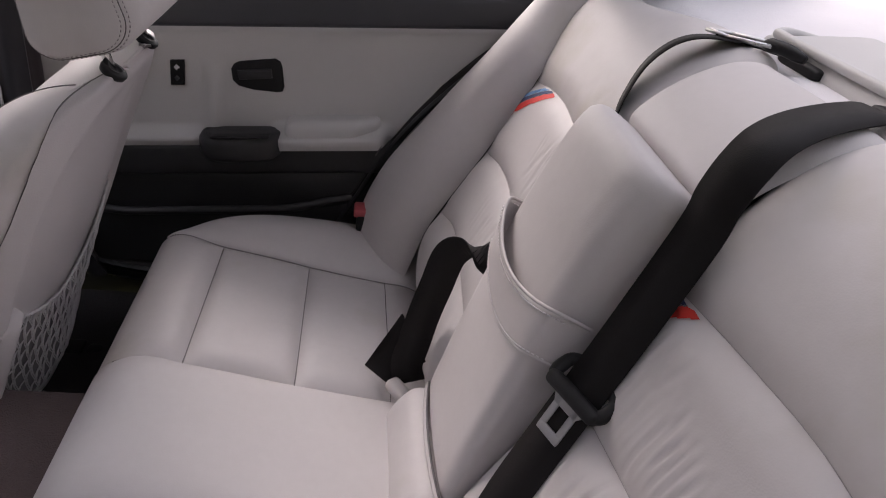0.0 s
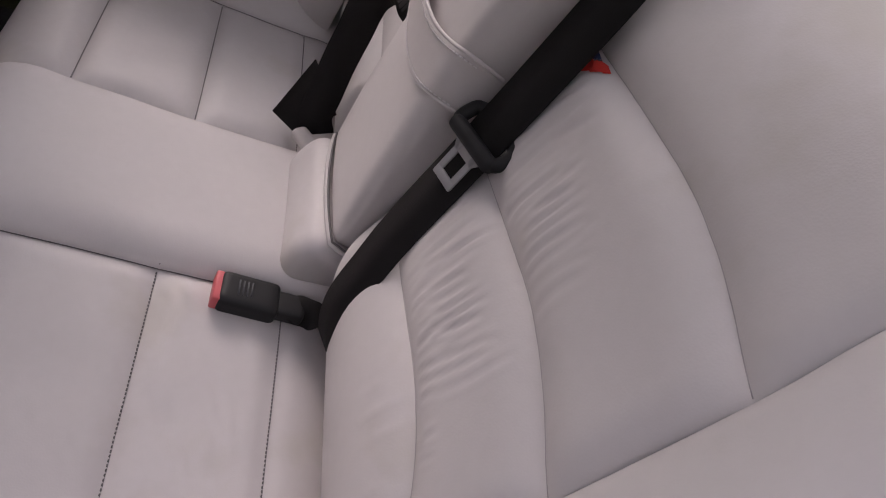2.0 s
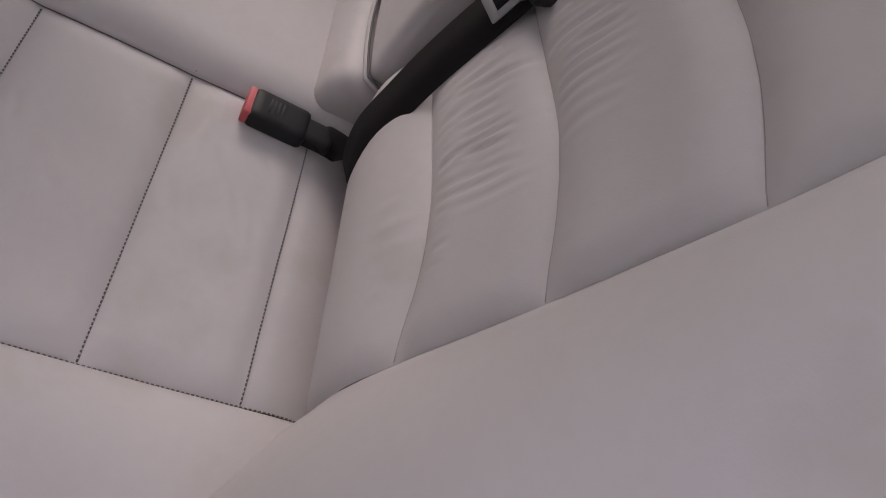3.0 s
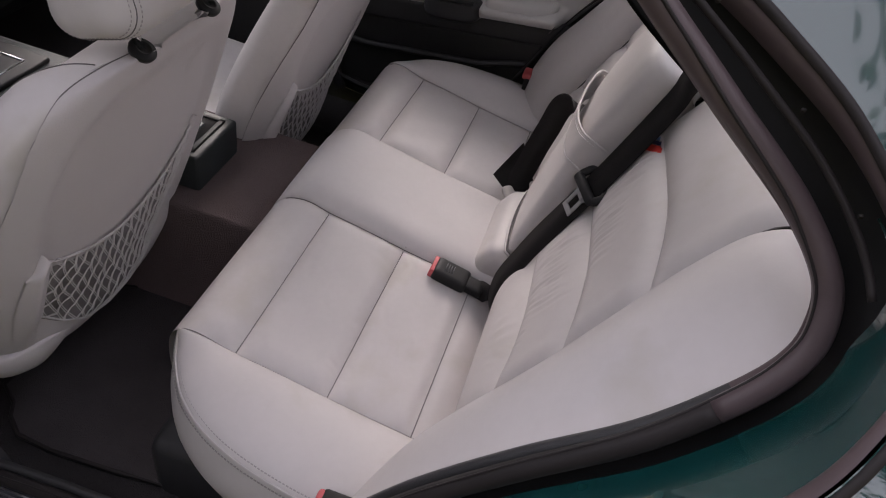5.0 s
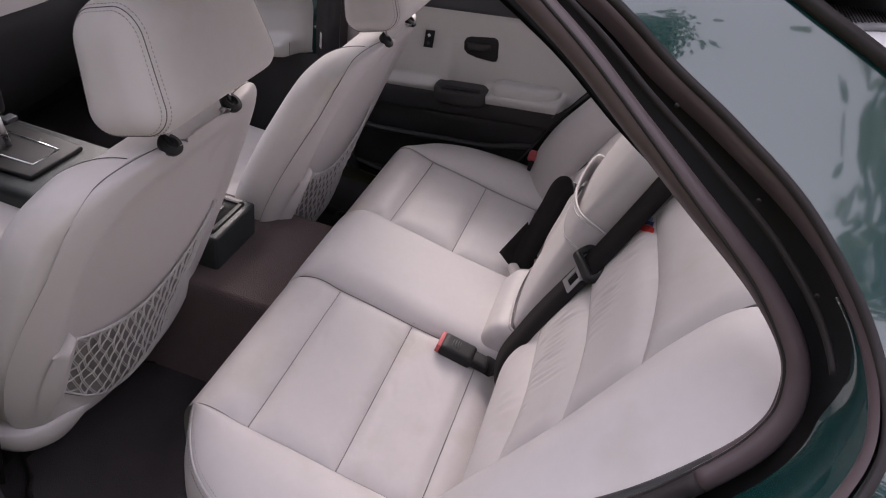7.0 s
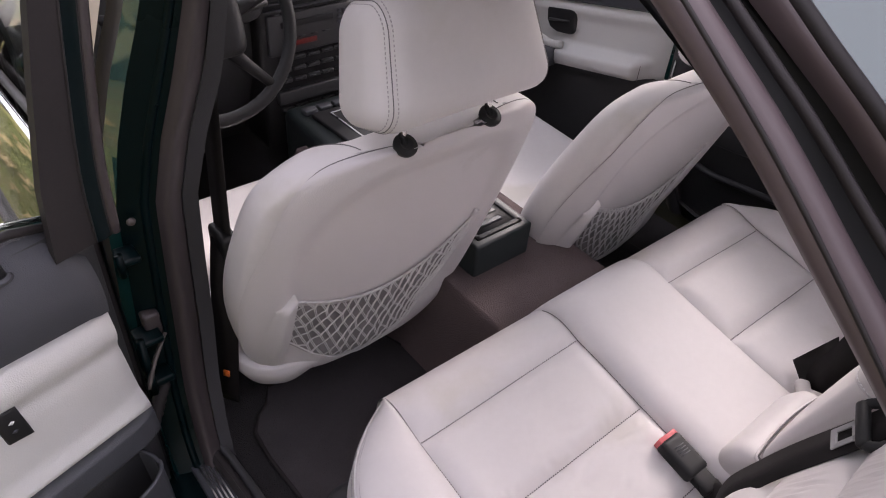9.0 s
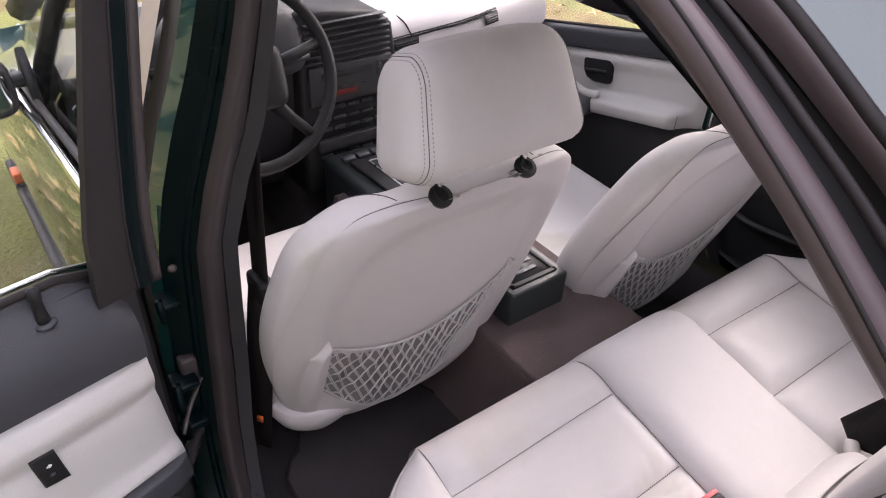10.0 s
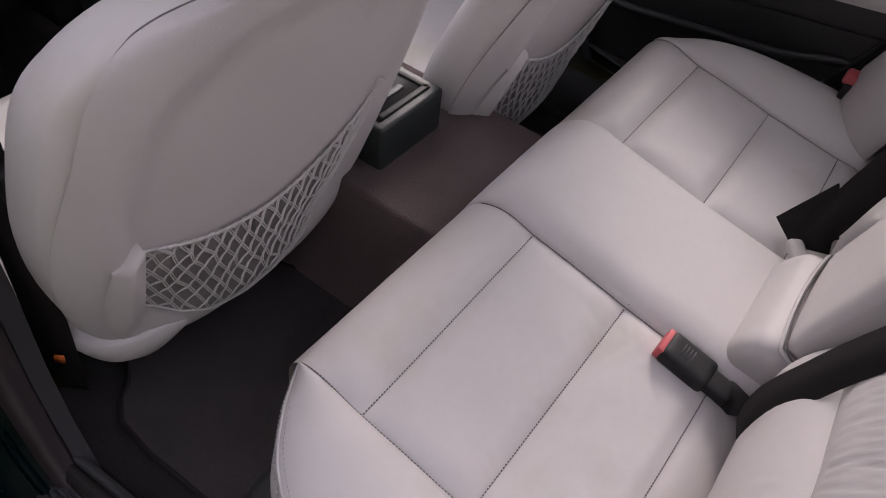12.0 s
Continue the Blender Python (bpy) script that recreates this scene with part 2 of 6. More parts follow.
def ribbon(path, across, width, thick=0.0016):
    """A flat band along a path; across is its width's direction, one for all or one a point."""
    path = [Vector(p) for p in path]
    verts, faces = [], []
    n = len(path)
    for i, p in enumerate(path):
        d = (path[min(i + 1, n - 1)] - path[max(i - 1, 0)]).normalized()
        s = Vector(across[i] if isinstance(across, list) else across)
        s = (s - d * s.dot(d)).normalized()
        up = s.cross(d)
        for a, b in ((-1, -1), (1, -1), (1, 1), (-1, 1)):
            verts.append(p + s * a * width / 2 + up * b * thick / 2)
    for i in range(n - 1):
        for k in range(4):
            l = (k + 1) % 4
            faces.append((4 * i + k, 4 * i + l, 4 * i + 4 + l, 4 * i + 4 + k))
    faces += [(0, 1, 2, 3), tuple(4 * n - 4 + k for k in (3, 2, 1, 0))]
    return verts, faces


def prism(poly, axis, a, b, r=0.0, seg=2):
    """A flat outline in the two other axes, pushed from a to b along axis (0 x, 1 y, 2 z)."""
    bm = bmesh.new()
    rest = [k for k in range(3) if k != axis]
    rows = []
    for h in (a, b):
        row = []
        for p in poly:
            c = [0, 0, 0]
            c[axis], c[rest[0]], c[rest[1]] = h, p[0], p[1]
            row.append(bm.verts.new(c))
        rows.append(row)
    n = len(poly)
    bm.faces.new(rows[0])
    bm.faces.new(rows[1][::-1])
    for i in range(n):
        bm.faces.new((rows[0][i], rows[0][(i + 1) % n], rows[1][(i + 1) % n], rows[1][i]))
    bmesh.ops.recalc_face_normals(bm, faces=bm.faces[:])
    if r:
        edges = [e for e in bm.edges if abs(e.verts[0].co[axis] - e.verts[1].co[axis]) < 1e-9]
        bmesh.ops.bevel(bm, geom=edges, offset=r, segments=seg, affect="EDGES", profile=0.5)
    return from_bm(bm)


def lathe(profile, sides=24, m=Matrix()):
    """Rings of (radius, height) round z."""
    verts, faces = [], []
    for r, h in profile:
        verts += [m @ Vector((r * math.cos(2 * math.pi * k / sides), r * math.sin(2 * math.pi * k / sides), h)) for k in range(sides)]
    for j in range(len(profile) - 1):
        for k in range(sides):
            l = (k + 1) % sides
            faces.append((j * sides + k, j * sides + l, j * sides + sides + l, j * sides + sides + k))
    faces += [tuple(range(sides))[::-1], tuple((len(profile) - 1) * sides + k for k in range(sides))]
    return verts, faces


def stitches(path, pitch=0.006, length=0.004, r=0.0007):
    """Single stitches laid along a path."""
    path = [Vector(p) for p in path]
    verts, faces = [], []
    carry = 0.0
    for a, b in zip(path, path[1:]):
        d = b - a
        if d.length < 1e-6:
            continue
        u = d.normalized()
        s1 = u.cross(Vector((0.3, 0.2, 0.9))).normalized()
        s2 = u.cross(s1)
        while carry < d.length:
            p = a + u * carry
            k = len(verts)
            for h in (-length / 2, length / 2):
                for x, y in ((-r, -r), (r, -r), (r, r), (-r, r)):
                    verts.append(p + u * h + s1 * x + s2 * y)
            faces += [(k, k + 1, k + 5, k + 4), (k + 1, k + 2, k + 6, k + 5), (k + 2, k + 3, k + 7, k + 6), (k + 3, k, k + 4, k + 7), (k, k + 3, k + 2, k + 1), (k + 4, k + 5, k + 6, k + 7)]
            carry += pitch
        carry -= d.length
    return verts, faces


def smooth(a, b, x):
    t = max(0.0, min(1.0, (x - a) / (b - a)))
    return t * t * (3 - 2 * t)


def puff(a, b, n=4):
    return (1 - abs(2 * a - 1) ** n) * (1 - abs(2 * b - 1) ** n)


# ---- ground ----
def ground():
    g = solo("ground", grid(lambda u, v: Vector((u, v, 0.0)), lin(-60, 60, 41), lin(-60, 60, 41)), grass_mat, "autumn lawn with fallen leaves", "grass")
    rng = random.Random(4)
    verts, faces = [], []
    for _ in range(26000):
        x, y = (rng.uniform(-3.6, -1.0), rng.uniform(0.2, 4.2)) if rng.random() < 0.7 else (rng.uniform(1.2, 5.0), rng.uniform(-3.5, 2.5))
        h, t, w = rng.uniform(0.025, 0.07), rng.uniform(0, 6.28), rng.uniform(0.002, 0.004)
        lx, ly = rng.uniform(-0.03, 0.03), rng.uniform(-0.03, 0.03)
        k = len(verts)
        verts += [(x - w * math.cos(t), y - w * math.sin(t), 0.0), (x + w * math.cos(t), y + w * math.sin(t), 0.0), (x + lx, y + ly, h)]
        faces.append((k, k + 1, k + 2))
    me = bpy.data.meshes.new("grass")
    me.from_pydata(verts, [], faces)
    me.materials.append(blade_mat)
    tagged(new("grass", me), "short green and straw-coloured lawn grass", "grass", "", "stuff")
    verts, faces = [], []
    for _ in range(1300):
        x, y = (-1.0 - 6 * rng.random() ** 1.3, rng.gauss(2.5, 3.0)) if rng.random() < 0.5 else (1.0 + 7 * rng.random() ** 1.2, rng.gauss(-0.8, 2.6))
        s, t = rng.uniform(0.03, 0.07), rng.uniform(0, 6.28)
        k = len(verts)
        ring = []
        for q in range(10):
            r = s * (1.0 if q % 2 == 0 else 0.55) * (1.25 if q == 0 else 1)
            a = t + q * 0.6283
            ring.append((x + r * math.cos(a), y + r * math.sin(a), 0.045 + rng.uniform(-0.01, 0.018)))
        verts += ring + [(x, y, 0.05)]
        faces += [(k + q, k + (q + 1) % 10, k + 10) for q in range(10)]
    me = bpy.data.meshes.new("fallen_leaves")
    me.from_pydata(verts, [], faces)
    me.materials.append(leaf_mat)
    tagged(new("fallen_leaves", me), "yellow and brown fallen maple leaves on the lawn", "leaves", "", "stuff")


ground()


def offscreen_tree(loc, height, seed):
    rng = random.Random(seed)
    t = thing("tree", loc, "dark leafy tree out of view, added for reflections and shade", "tree", "trees by the lawn")
    base = Vector(loc)
    limbs = [tube([base, base + Vector((0.1, 0.05, height * 0.5)), base + Vector((0.05, 0.1, height * 0.95))], [0.22, 0.15, 0.03], 8)]
    tips = []
    for k in range(26):
        h = height * rng.uniform(0.12, 0.92)
        a = rng.uniform(0, 6.28)
        r = (1.0 - h / height) * height * 0.42 + 0.5
        tip = base + Vector((r * math.cos(a), r * math.sin(a), h + 0.25 * r))
        limbs.append(tube([base + Vector((0.07, 0.06, h * 0.9)), tip], [0.06, 0.015], 6))
        tips += [(base + Vector((0.07, 0.06, h * 0.9))).lerp(tip, f) for f in (0.4, 0.7, 1.0)]
    part("trunk", join(*limbs), bark, t)
    verts, faces = [], []
    for p in tips:
        for _ in range(90):
            c = p + Vector([rng.gauss(0, 0.38) for _ in range(3)])
            u = Vector([rng.gauss(0, 1) for _ in range(3)]).normalized() * 0.13
            w = u.cross(Vector([rng.gauss(0, 1) for _ in range(3)])).normalized() * 0.08
            k = len(verts)
            verts += [c - u, c + w, c + u, c - w]
            faces.append((k, k + 1, k + 2, k + 3))
    part("crown", (verts, faces), foliage, t, "", False)
    return t


# Unseen trees: one is mirrored in the paint, most only hold back sky light.
for n, (x, y, h) in enumerate(((-8.5, -9.5, 8.0), (-5.9, -4.9, 9.6), (-8.2, -1.6, 6.0), (-8.6, 1.6, 6.8), (-7.6, 4.4, 7.2), (-7.9, 7.4, 8.8), (-13.0, -13.0, 6.0), (15.0, 11.0, 7.0), (16.0, -9.0, 6.5))):
    offscreen_tree((x, y, 0.0), h, n + 1)

# ---- rear bench ----
CUSHION = [(-0.05, 0.44), (-0.02, 0.468), (0.02, 0.487), (0.075, 0.497), (0.145, 0.508), (0.216, 0.521), (0.30, 0.538), (0.375, 0.552), (0.43, 0.567), (0.468, 0.568), (0.492, 0.55), (0.503, 0.51), (0.503, 0.44), (0.49, 0.36), (0.47, 0.30)]
SEAMS = (0.072, 0.218, 0.376)
XI, XO = 0.133, 0.492


def curve2(pts):
    """A smooth curve in y and z by arc length: a function of length, and its whole length."""
    fine = spline([(0, *p) for p in pts], 400)
    acc = [0.0]
    for a, b in zip(fine, fine[1:]):
        acc.append(acc[-1] + (b - a).length)

    def at(s):
        s = max(0.0, min(acc[-1], s))
        j = int(np.searchsorted(acc, s))
        j = max(1, min(len(acc) - 1, j))
        t = (s - acc[j - 1]) / max(1e-9, acc[j] - acc[j - 1])
        p, d = fine[j - 1].lerp(fine[j], t), (fine[j] - fine[j - 1]).normalized()
        return p, Vector((0, -d.z, d.y))
    return at, acc[-1], [(acc[i], fine[i]) for i in range(len(fine))]


cush_at, cush_len, cush_table = curve2(CUSHION)


def cush_s(y):
    return min(((abs(p.y - y), s) for s, p in cush_table if p.z > 0.45 and p.y <= 0.49))[1]


def crown(x):
    return 0.022 * smooth(XO, XI, abs(x))


def roll(d, w, k=2.3):
    """A padded edge: rises steeply from its seam and levels off w further in."""
    return 1 - (1 - max(0.0, min(1.0, d / w))) ** k


def strokes(seed, n, xs_, ys_, angle, spread, half, depth, wide):
    """Single creases: middle, direction, half length, depth and width of each."""
    rng = random.Random(seed)
    out = []
    for _ in range(n):
        a = angle + rng.gauss(0, spread)
        out.append((rng.uniform(*xs_), rng.uniform(*ys_), math.cos(a), math.sin(a), rng.uniform(*half), rng.uniform(*depth), rng.uniform(*wide), rng.uniform(-3.0, 3.0)))
    return out


def crease(marks, x, y):
    """How far the leather is drawn in at a place by the creases round it."""
    v = 0.0
    for cx, cy, c, s, half, depth, wide, bow in marks:
        dx, dy = x - cx, y - cy
        a = dx * c + dy * s
        if abs(a) < half:
            b = dy * c - dx * s + bow * a * a
            if abs(b) < 4 * wide:
                q = b / wide
                v += depth * (1 - (a / half) ** 2) * (math.exp(-q * q) - 0.6 * math.exp(-(q - 1.9) ** 2) - 0.35 * math.exp(-(q + 1.9) ** 2))
    return v


SEAT_MARKS = {-1: strokes(3, 26, (-0.47, -0.16), (0.03, 0.40), 0.35, 0.5, (0.012, 0.04), (0.0003, 0.0009), (0.003, 0.007)) + strokes(5, 9, (-0.34, -0.17), (0.10, 0.20), 0.2, 0.3, (0.015, 0.035), (0.0006, 0.0013), (0.004, 0.007)) + strokes(17, 12, (-0.46, -0.16), (0.205, 0.23), 1.5, 0.3, (0.012, 0.025), (0.0006, 0.0012), (0.003, 0.006)),
              1: strokes(4, 22, (0.16, 0.47), (0.03, 0.40), 2.8, 0.5, (0.012, 0.035), (0.0002, 0.0007), (0.003, 0.007))}
CUTS = [0.0, cush_s(SEAMS[0]), cush_s(SEAMS[1]), cush_s(SEAMS[2]), cush_len]


def cushion_skin(x, s):
    """The leather's surface: sunk at each seam, padded between them, with a raised middle."""
    p, q = cush_at(s)
    ax = abs(x)
    nose = smooth(0.492, 0.40, p.y) * smooth(-0.02, 0.10, p.y) if s < CUTS[3] + 0.15 else 0.0
    if ax >= XI:
        rx = 1 - (1 - roll(min(ax - XI + 0.001, XO - ax + 0.001), 0.040)) * nose
        rs = min(1 - 0.45 * math.exp(-((s - CUTS[1]) / 0.014) ** 2), roll(min(abs(s - c) for c in CUTS[2:4]), 0.038))
        h = crown(x) * nose + ((0.0125 if x < 0 else 0.0145) * nose - 0.001 * (1 - nose)) * rx * rs
        h -= crease(SEAT_MARKS[-1 if x < 0 else 1], x, p.y) * nose * rs
        h += 0.0007 * math.sin(x * 61 + 15 * p.y + 2.1 * math.sin(p.y * 17 + x * 5)) * rx * rs * nose
    else:
        d = (XI - ax) / 0.055
        side = math.sqrt(max(0.0, 1 - (1 - min(1.0, d)) ** 2.2))
        w = smooth(0.500, 0.43, p.y) if s < CUTS[3] + 0.15 else 0.0
        h = 0.022 * smooth(0.492, 0.40, p.y) * (s < CUTS[3] + 0.15) + (0.027 * side + 0.004 * (1 - (ax / XI) ** 2)) * w
        h += 0.0006 * math.sin(x * 40 + 3 * math.sin(p.y * 13)) * w
    return Vector((x, p.y, p.z)) + q * (h - 0.004)


def cushion_panel(x0, x1, s0, s1, nu, nv):
    return grid(lambda a, b: cushion_skin(x0 + (x1 - x0) * a, s0 + (s1 - s0) * b), ease(nu), ease(nv))


EDGE = []


def outer_path(b, side):
    """The piped outer edge of a cushion's side, from the back to the front."""
    pts = [(0.662, -0.04, 0.50), (0.668, 0.10, 0.515), (0.662, 0.22, 0.527), (0.640, 0.325, 0.538), (0.600, 0.40, 0.545), (0.55, 0.445, 0.55), (0.495, 0.475, 0.557)]
    if not EDGE:
        EDGE.extend(spline(pts, 60))
    p = EDGE[min(59, int(b * 59 + 0.5))]
    return Vector((p.x * side, p.y, p.z))


def rear_cushion():
    t = thing("rear_seat_cushion", (0, 0.25, 0.30), "light grey leather rear bench cushion with stitched panels", "car seat")
    for side in (-1, 1):
        a, b = sorted((XI * side, XO * side))
        for k in range(4):
            part("seat_panel", cushion_panel(a, b, CUTS[k], CUTS[k + 1], 100, (26, 54, 58, 60)[k]), leather, t)
        for y in SEAMS:
            s = cush_s(y)
            row = [cushion_skin(x, s) for x in lin(a + 0.004, b - 0.004, 60)]
            part("seam", tube(row, 0.0004, 5), thread, t)
            part("stitching", stitches([p + Vector((0, 0.0006, 0.0008)) for p in row], 0.0046, 0.0026, 0.0007), seam_dark, t)
        row = [cushion_skin(XO * side, s) + Vector((0, 0, 0.001)) for s in lin(0.03, CUTS[3] + 0.1, 60)]
        part("seam", tube(row, 0.0004, 5), thread, t)
        part("stitching", stitches([p + Vector((0, 0, 0.0008)) for p in row], 0.0046, 0.0026, 0.0007), seam_dark, t)
        row = [cushion_skin(XI * side, s) + Vector((0, 0, 0.001)) for s in lin(0.03, CUTS[3] + 0.09, 80)]
        part("seam", tube(row, 0.0009, 5), seam_dark, t)

        def bolster(a, b):
            p, q = cush_at(0.0 + (CUTS[3] + 0.108) * b)
            s = Vector((XO * side, p.y, p.z)) - q * 0.004
            o = outer_path(b, side)
            u = (s + Vector((0, 0, 0.0))).lerp(o, a)
            fold = 0.0012 * math.sin(70 * p.y + 5 * a) * math.sin(math.pi * a) ** 2 * (0.5 + 0.5 * math.sin(23 * p.y + 2))
            return u + Vector((0, 0, 0.036 * math.sin(math.pi * a ** 0.9) ** 0.62 * (0.55 + 0.45 * math.sin(math.pi * min(b, 0.9))) * (1 - 0.75 * b ** 6) + fold))
        part("side_bolster", grid(bolster, ease(30), lin(0, 1, 60)), leather, t)

        def skirt(a, b):
            o = outer_path(b, side)
            d = outer_path(min(1, b + 0.02), side) - outer_path(max(0, b - 0.02), side)
            out = Vector((d.y, -d.x, 0)).normalized() * side
            if out.x * side < -0.2:
                out = -out
            return o + Vector((0, 0, -0.22 * a)) + out * (0.022 * math.sin(math.pi * min(1, a * 1.15)) - 0.02 * a)
        part("side_skirt", grid(skirt, lin(0, 1, 12), lin(0, 1, 50)), leather, t)
        edge = [outer_path(k / 59, side) + Vector((0, 0, 0.002)) for k in range(60)]
        part("piping", tube(edge, 0.0019, 6), leather, t)
        for dz, dx in ((0.006, -0.006), (-0.008, 0.004)):
            part("stitching", stitches([p + Vector((dx * side, dx * 0.6, dz)) for p in edge], 0.006, 0.004), thread, t)
    part("centre_panel", cushion_panel(-XI, XI, 0.02, cush_len, 60, 80), leather, t, "raised plain centre panel")
    part("seat_base", box((-0.62, -0.04, 0.14), (0.62, 0.47, 0.42), 0.02), dark_plastic, t)
    # a burr of dark thread where two seams meet
    p = cushion_skin(-XI, CUTS[2]) + Vector((0.004, 0.002, 0.003))
    part("loose_thread", tube([p, p + Vector((0.002, -0.001, 0.004)), p + Vector((-0.002, -0.004, 0.005))], 0.0011, 5), seam_dark, t)
    return t


rear_cushion()

BACK = [(-0.03, 0.44), (-0.005, 0.48), (0.006, 0.52), (0.010, 0.57), (0.004, 0.62), (-0.02, 0.672), (-0.052, 0.735), (-0.085, 0.802), (-0.118, 0.872), (-0.150, 0.945), (-0.183, 1.005), (-0.213, 1.05), (-0.238, 1.074), (-0.264, 1.08), (-0.287, 1.068), (-0.297, 1.035)]
back_at, back_len, back_table = curve2(BACK)


def back_s(z):
    return min(((abs(p.z - z), s) for s, p in back_table if p.y > -0.25))[1]


TOP_S = back_s(1.068)


def border(s, side=-1):
    """How far from the middle the seat's centre part reaches."""
    z = back_at(s)[0].z if s < TOP_S else 1.07
    if side > 0:
        return 0.4995 + 0.066 * smooth(0.92, 1.05, z)
    return float(np.interp(z, (0.58, 0.683, 0.813, 0.951, 1.033, 1.073), (0.510, 0.505, 0.502, 0.499, 0.489, 0.481)))


def seam_z(k, ax, side):
    """Height of the backrest's three cross seams; each bows up between its ends."""
    rows = ((0.690, 0.697, 0.707, 0.704, 0.681), (0.806, 0.817, 0.830, 0.826, 0.811), (0.945, 0.957, 0.967, 0.963, 0.949))[k]
    return float(np.interp(ax, (0.125, 0.23, 0.345, 0.42, 0.50), rows)) - (0.020 if side > 0 else 0.007)


SEAM_ROWS = {(k, side): [back_s(seam_z(k, x, side)) for x in lin(0.12, 0.58, 93)] for k in range(3) for side in (-1, 1)}


def seam_s(k, ax, side):
    row = SEAM_ROWS[k, side]
    i = max(0, min(91, int((ax - 0.12) / 0.005)))
    f = (ax - 0.12) / 0.005 - i
    sm = [sum(row[max(0, min(92, j + d))] for d in range(-6, 7)) / 13 for j in (i, i + 1)]
    return sm[0] + (sm[1] - sm[0]) * max(0.0, min(1.0, f))


def tucks(seed, n, x_mid, x_dev, z_mid, z_dev, fan, half, depth, wide):
    """Creases that run up the backrest and fan out a little from the middle of the bench."""
    rng = random.Random(seed)
    out = []
    for i in range(n):
        x = x_mid + x_dev * (2 * (i + rng.uniform(-0.35, 0.35)) / (n - 1) - 1)
        a = math.pi / 2 + fan * (x - x_mid) + rng.gauss(0, 0.09)
        k = 1 - 0.6 * abs(x - x_mid) / x_dev
        out.append((x, z_mid + rng.uniform(-z_dev, z_dev), math.cos(a), math.sin(a), rng.uniform(*half), depth * k * rng.uniform(0.5, 1.2), rng.uniform(*wide), rng.uniform(-2.5, 2.5)))
    return out


BACK_MARKS = {-1: tucks(11, 17, 0.285, 0.10, 0.757, 0.012, -1.0, (0.024, 0.045), 0.0021, (0.0026, 0.0042)) + tucks(12, 15, 0.265, 0.09, 0.868, 0.02, -1.4, (0.025, 0.05), 0.0018, (0.003, 0.005))
              + tucks(13, 7, 0.37, 0.08, 0.665, 0.012, -4.0, (0.015, 0.03), 0.0014, (0.0028, 0.0042)) + tucks(14, 6, 0.20, 0.03, 0.90, 0.012, 0.6, (0.02, 0.03), 0.0022, (0.003, 0.005)) + tucks(18, 9, 0.33, 0.11, 0.72, 0.006, -2.0, (0.008, 0.016), 0.0014, (0.002, 0.003)),
              1: tucks(15, 13, 0.235, 0.06, 0.875, 0.02, -1.0, (0.025, 0.045), 0.0019, (0.0024, 0.004)) + tucks(16, 9, 0.25, 0.09, 0.75, 0.012, -1.0, (0.02, 0.04), 0.0013, (0.003, 0.005)) + tucks(19, 9, 0.26, 0.09, 0.985, 0.015, -1.0, (0.015, 0.035), 0.0008, (0.0024, 0.004))}


def fuller(x, p):
    """The crest swells back towards the shelf beside the armrest."""
    w = smooth(0.46, 0.24, abs(x)) * smooth(-0.19, -0.27, p.y)
    return Vector((p.x, p.y - 0.040 * w, p.z + 0.016 * w))


def back_skin(side, x, s, high, lo_s, hi_s):
    p, q = back_at(s)
    dz = min(s - lo_s if lo_s > 0.02 else 1.0, hi_s - s if hi_s < back_len - 0.02 else 1.0)
    dx = min(x - 0.118, border(s, side) - x)
    h = high * roll(dx, 0.034) * roll(dz, 0.046, 2.4)
    lump = 1.35 * crease(BACK_MARKS[side], x, p.z) * roll(dx, 0.02) * roll(dz, 0.012)
    p2 = fuller(x, p)
    return Vector((x * side, p2.y, p2.z)) - q * (h - 0.003 - lump)


def back_panel(side, k, high, nu, nv):
    def at(a, b):
        mid = back_s(0.80)
        hi_x = border(mid, side)
        for _ in range(2):
            x = 0.118 + (hi_x - 0.118) * a
            lo_s = seam_s(k - 1, x, side) if k else 0.0
            hi_s = seam_s(k, x, side) if k < 3 else back_len
            s = lo_s + (hi_s - lo_s) * b
            hi_x = border(s, side)
        return back_skin(side, 0.118 + (hi_x - 0.118) * a, s, high, lo_s, hi_s)
    return grid(at, ease(nu), ease(nv))


NORMAL_B = Vector((0, 0.9015, 0.4327))


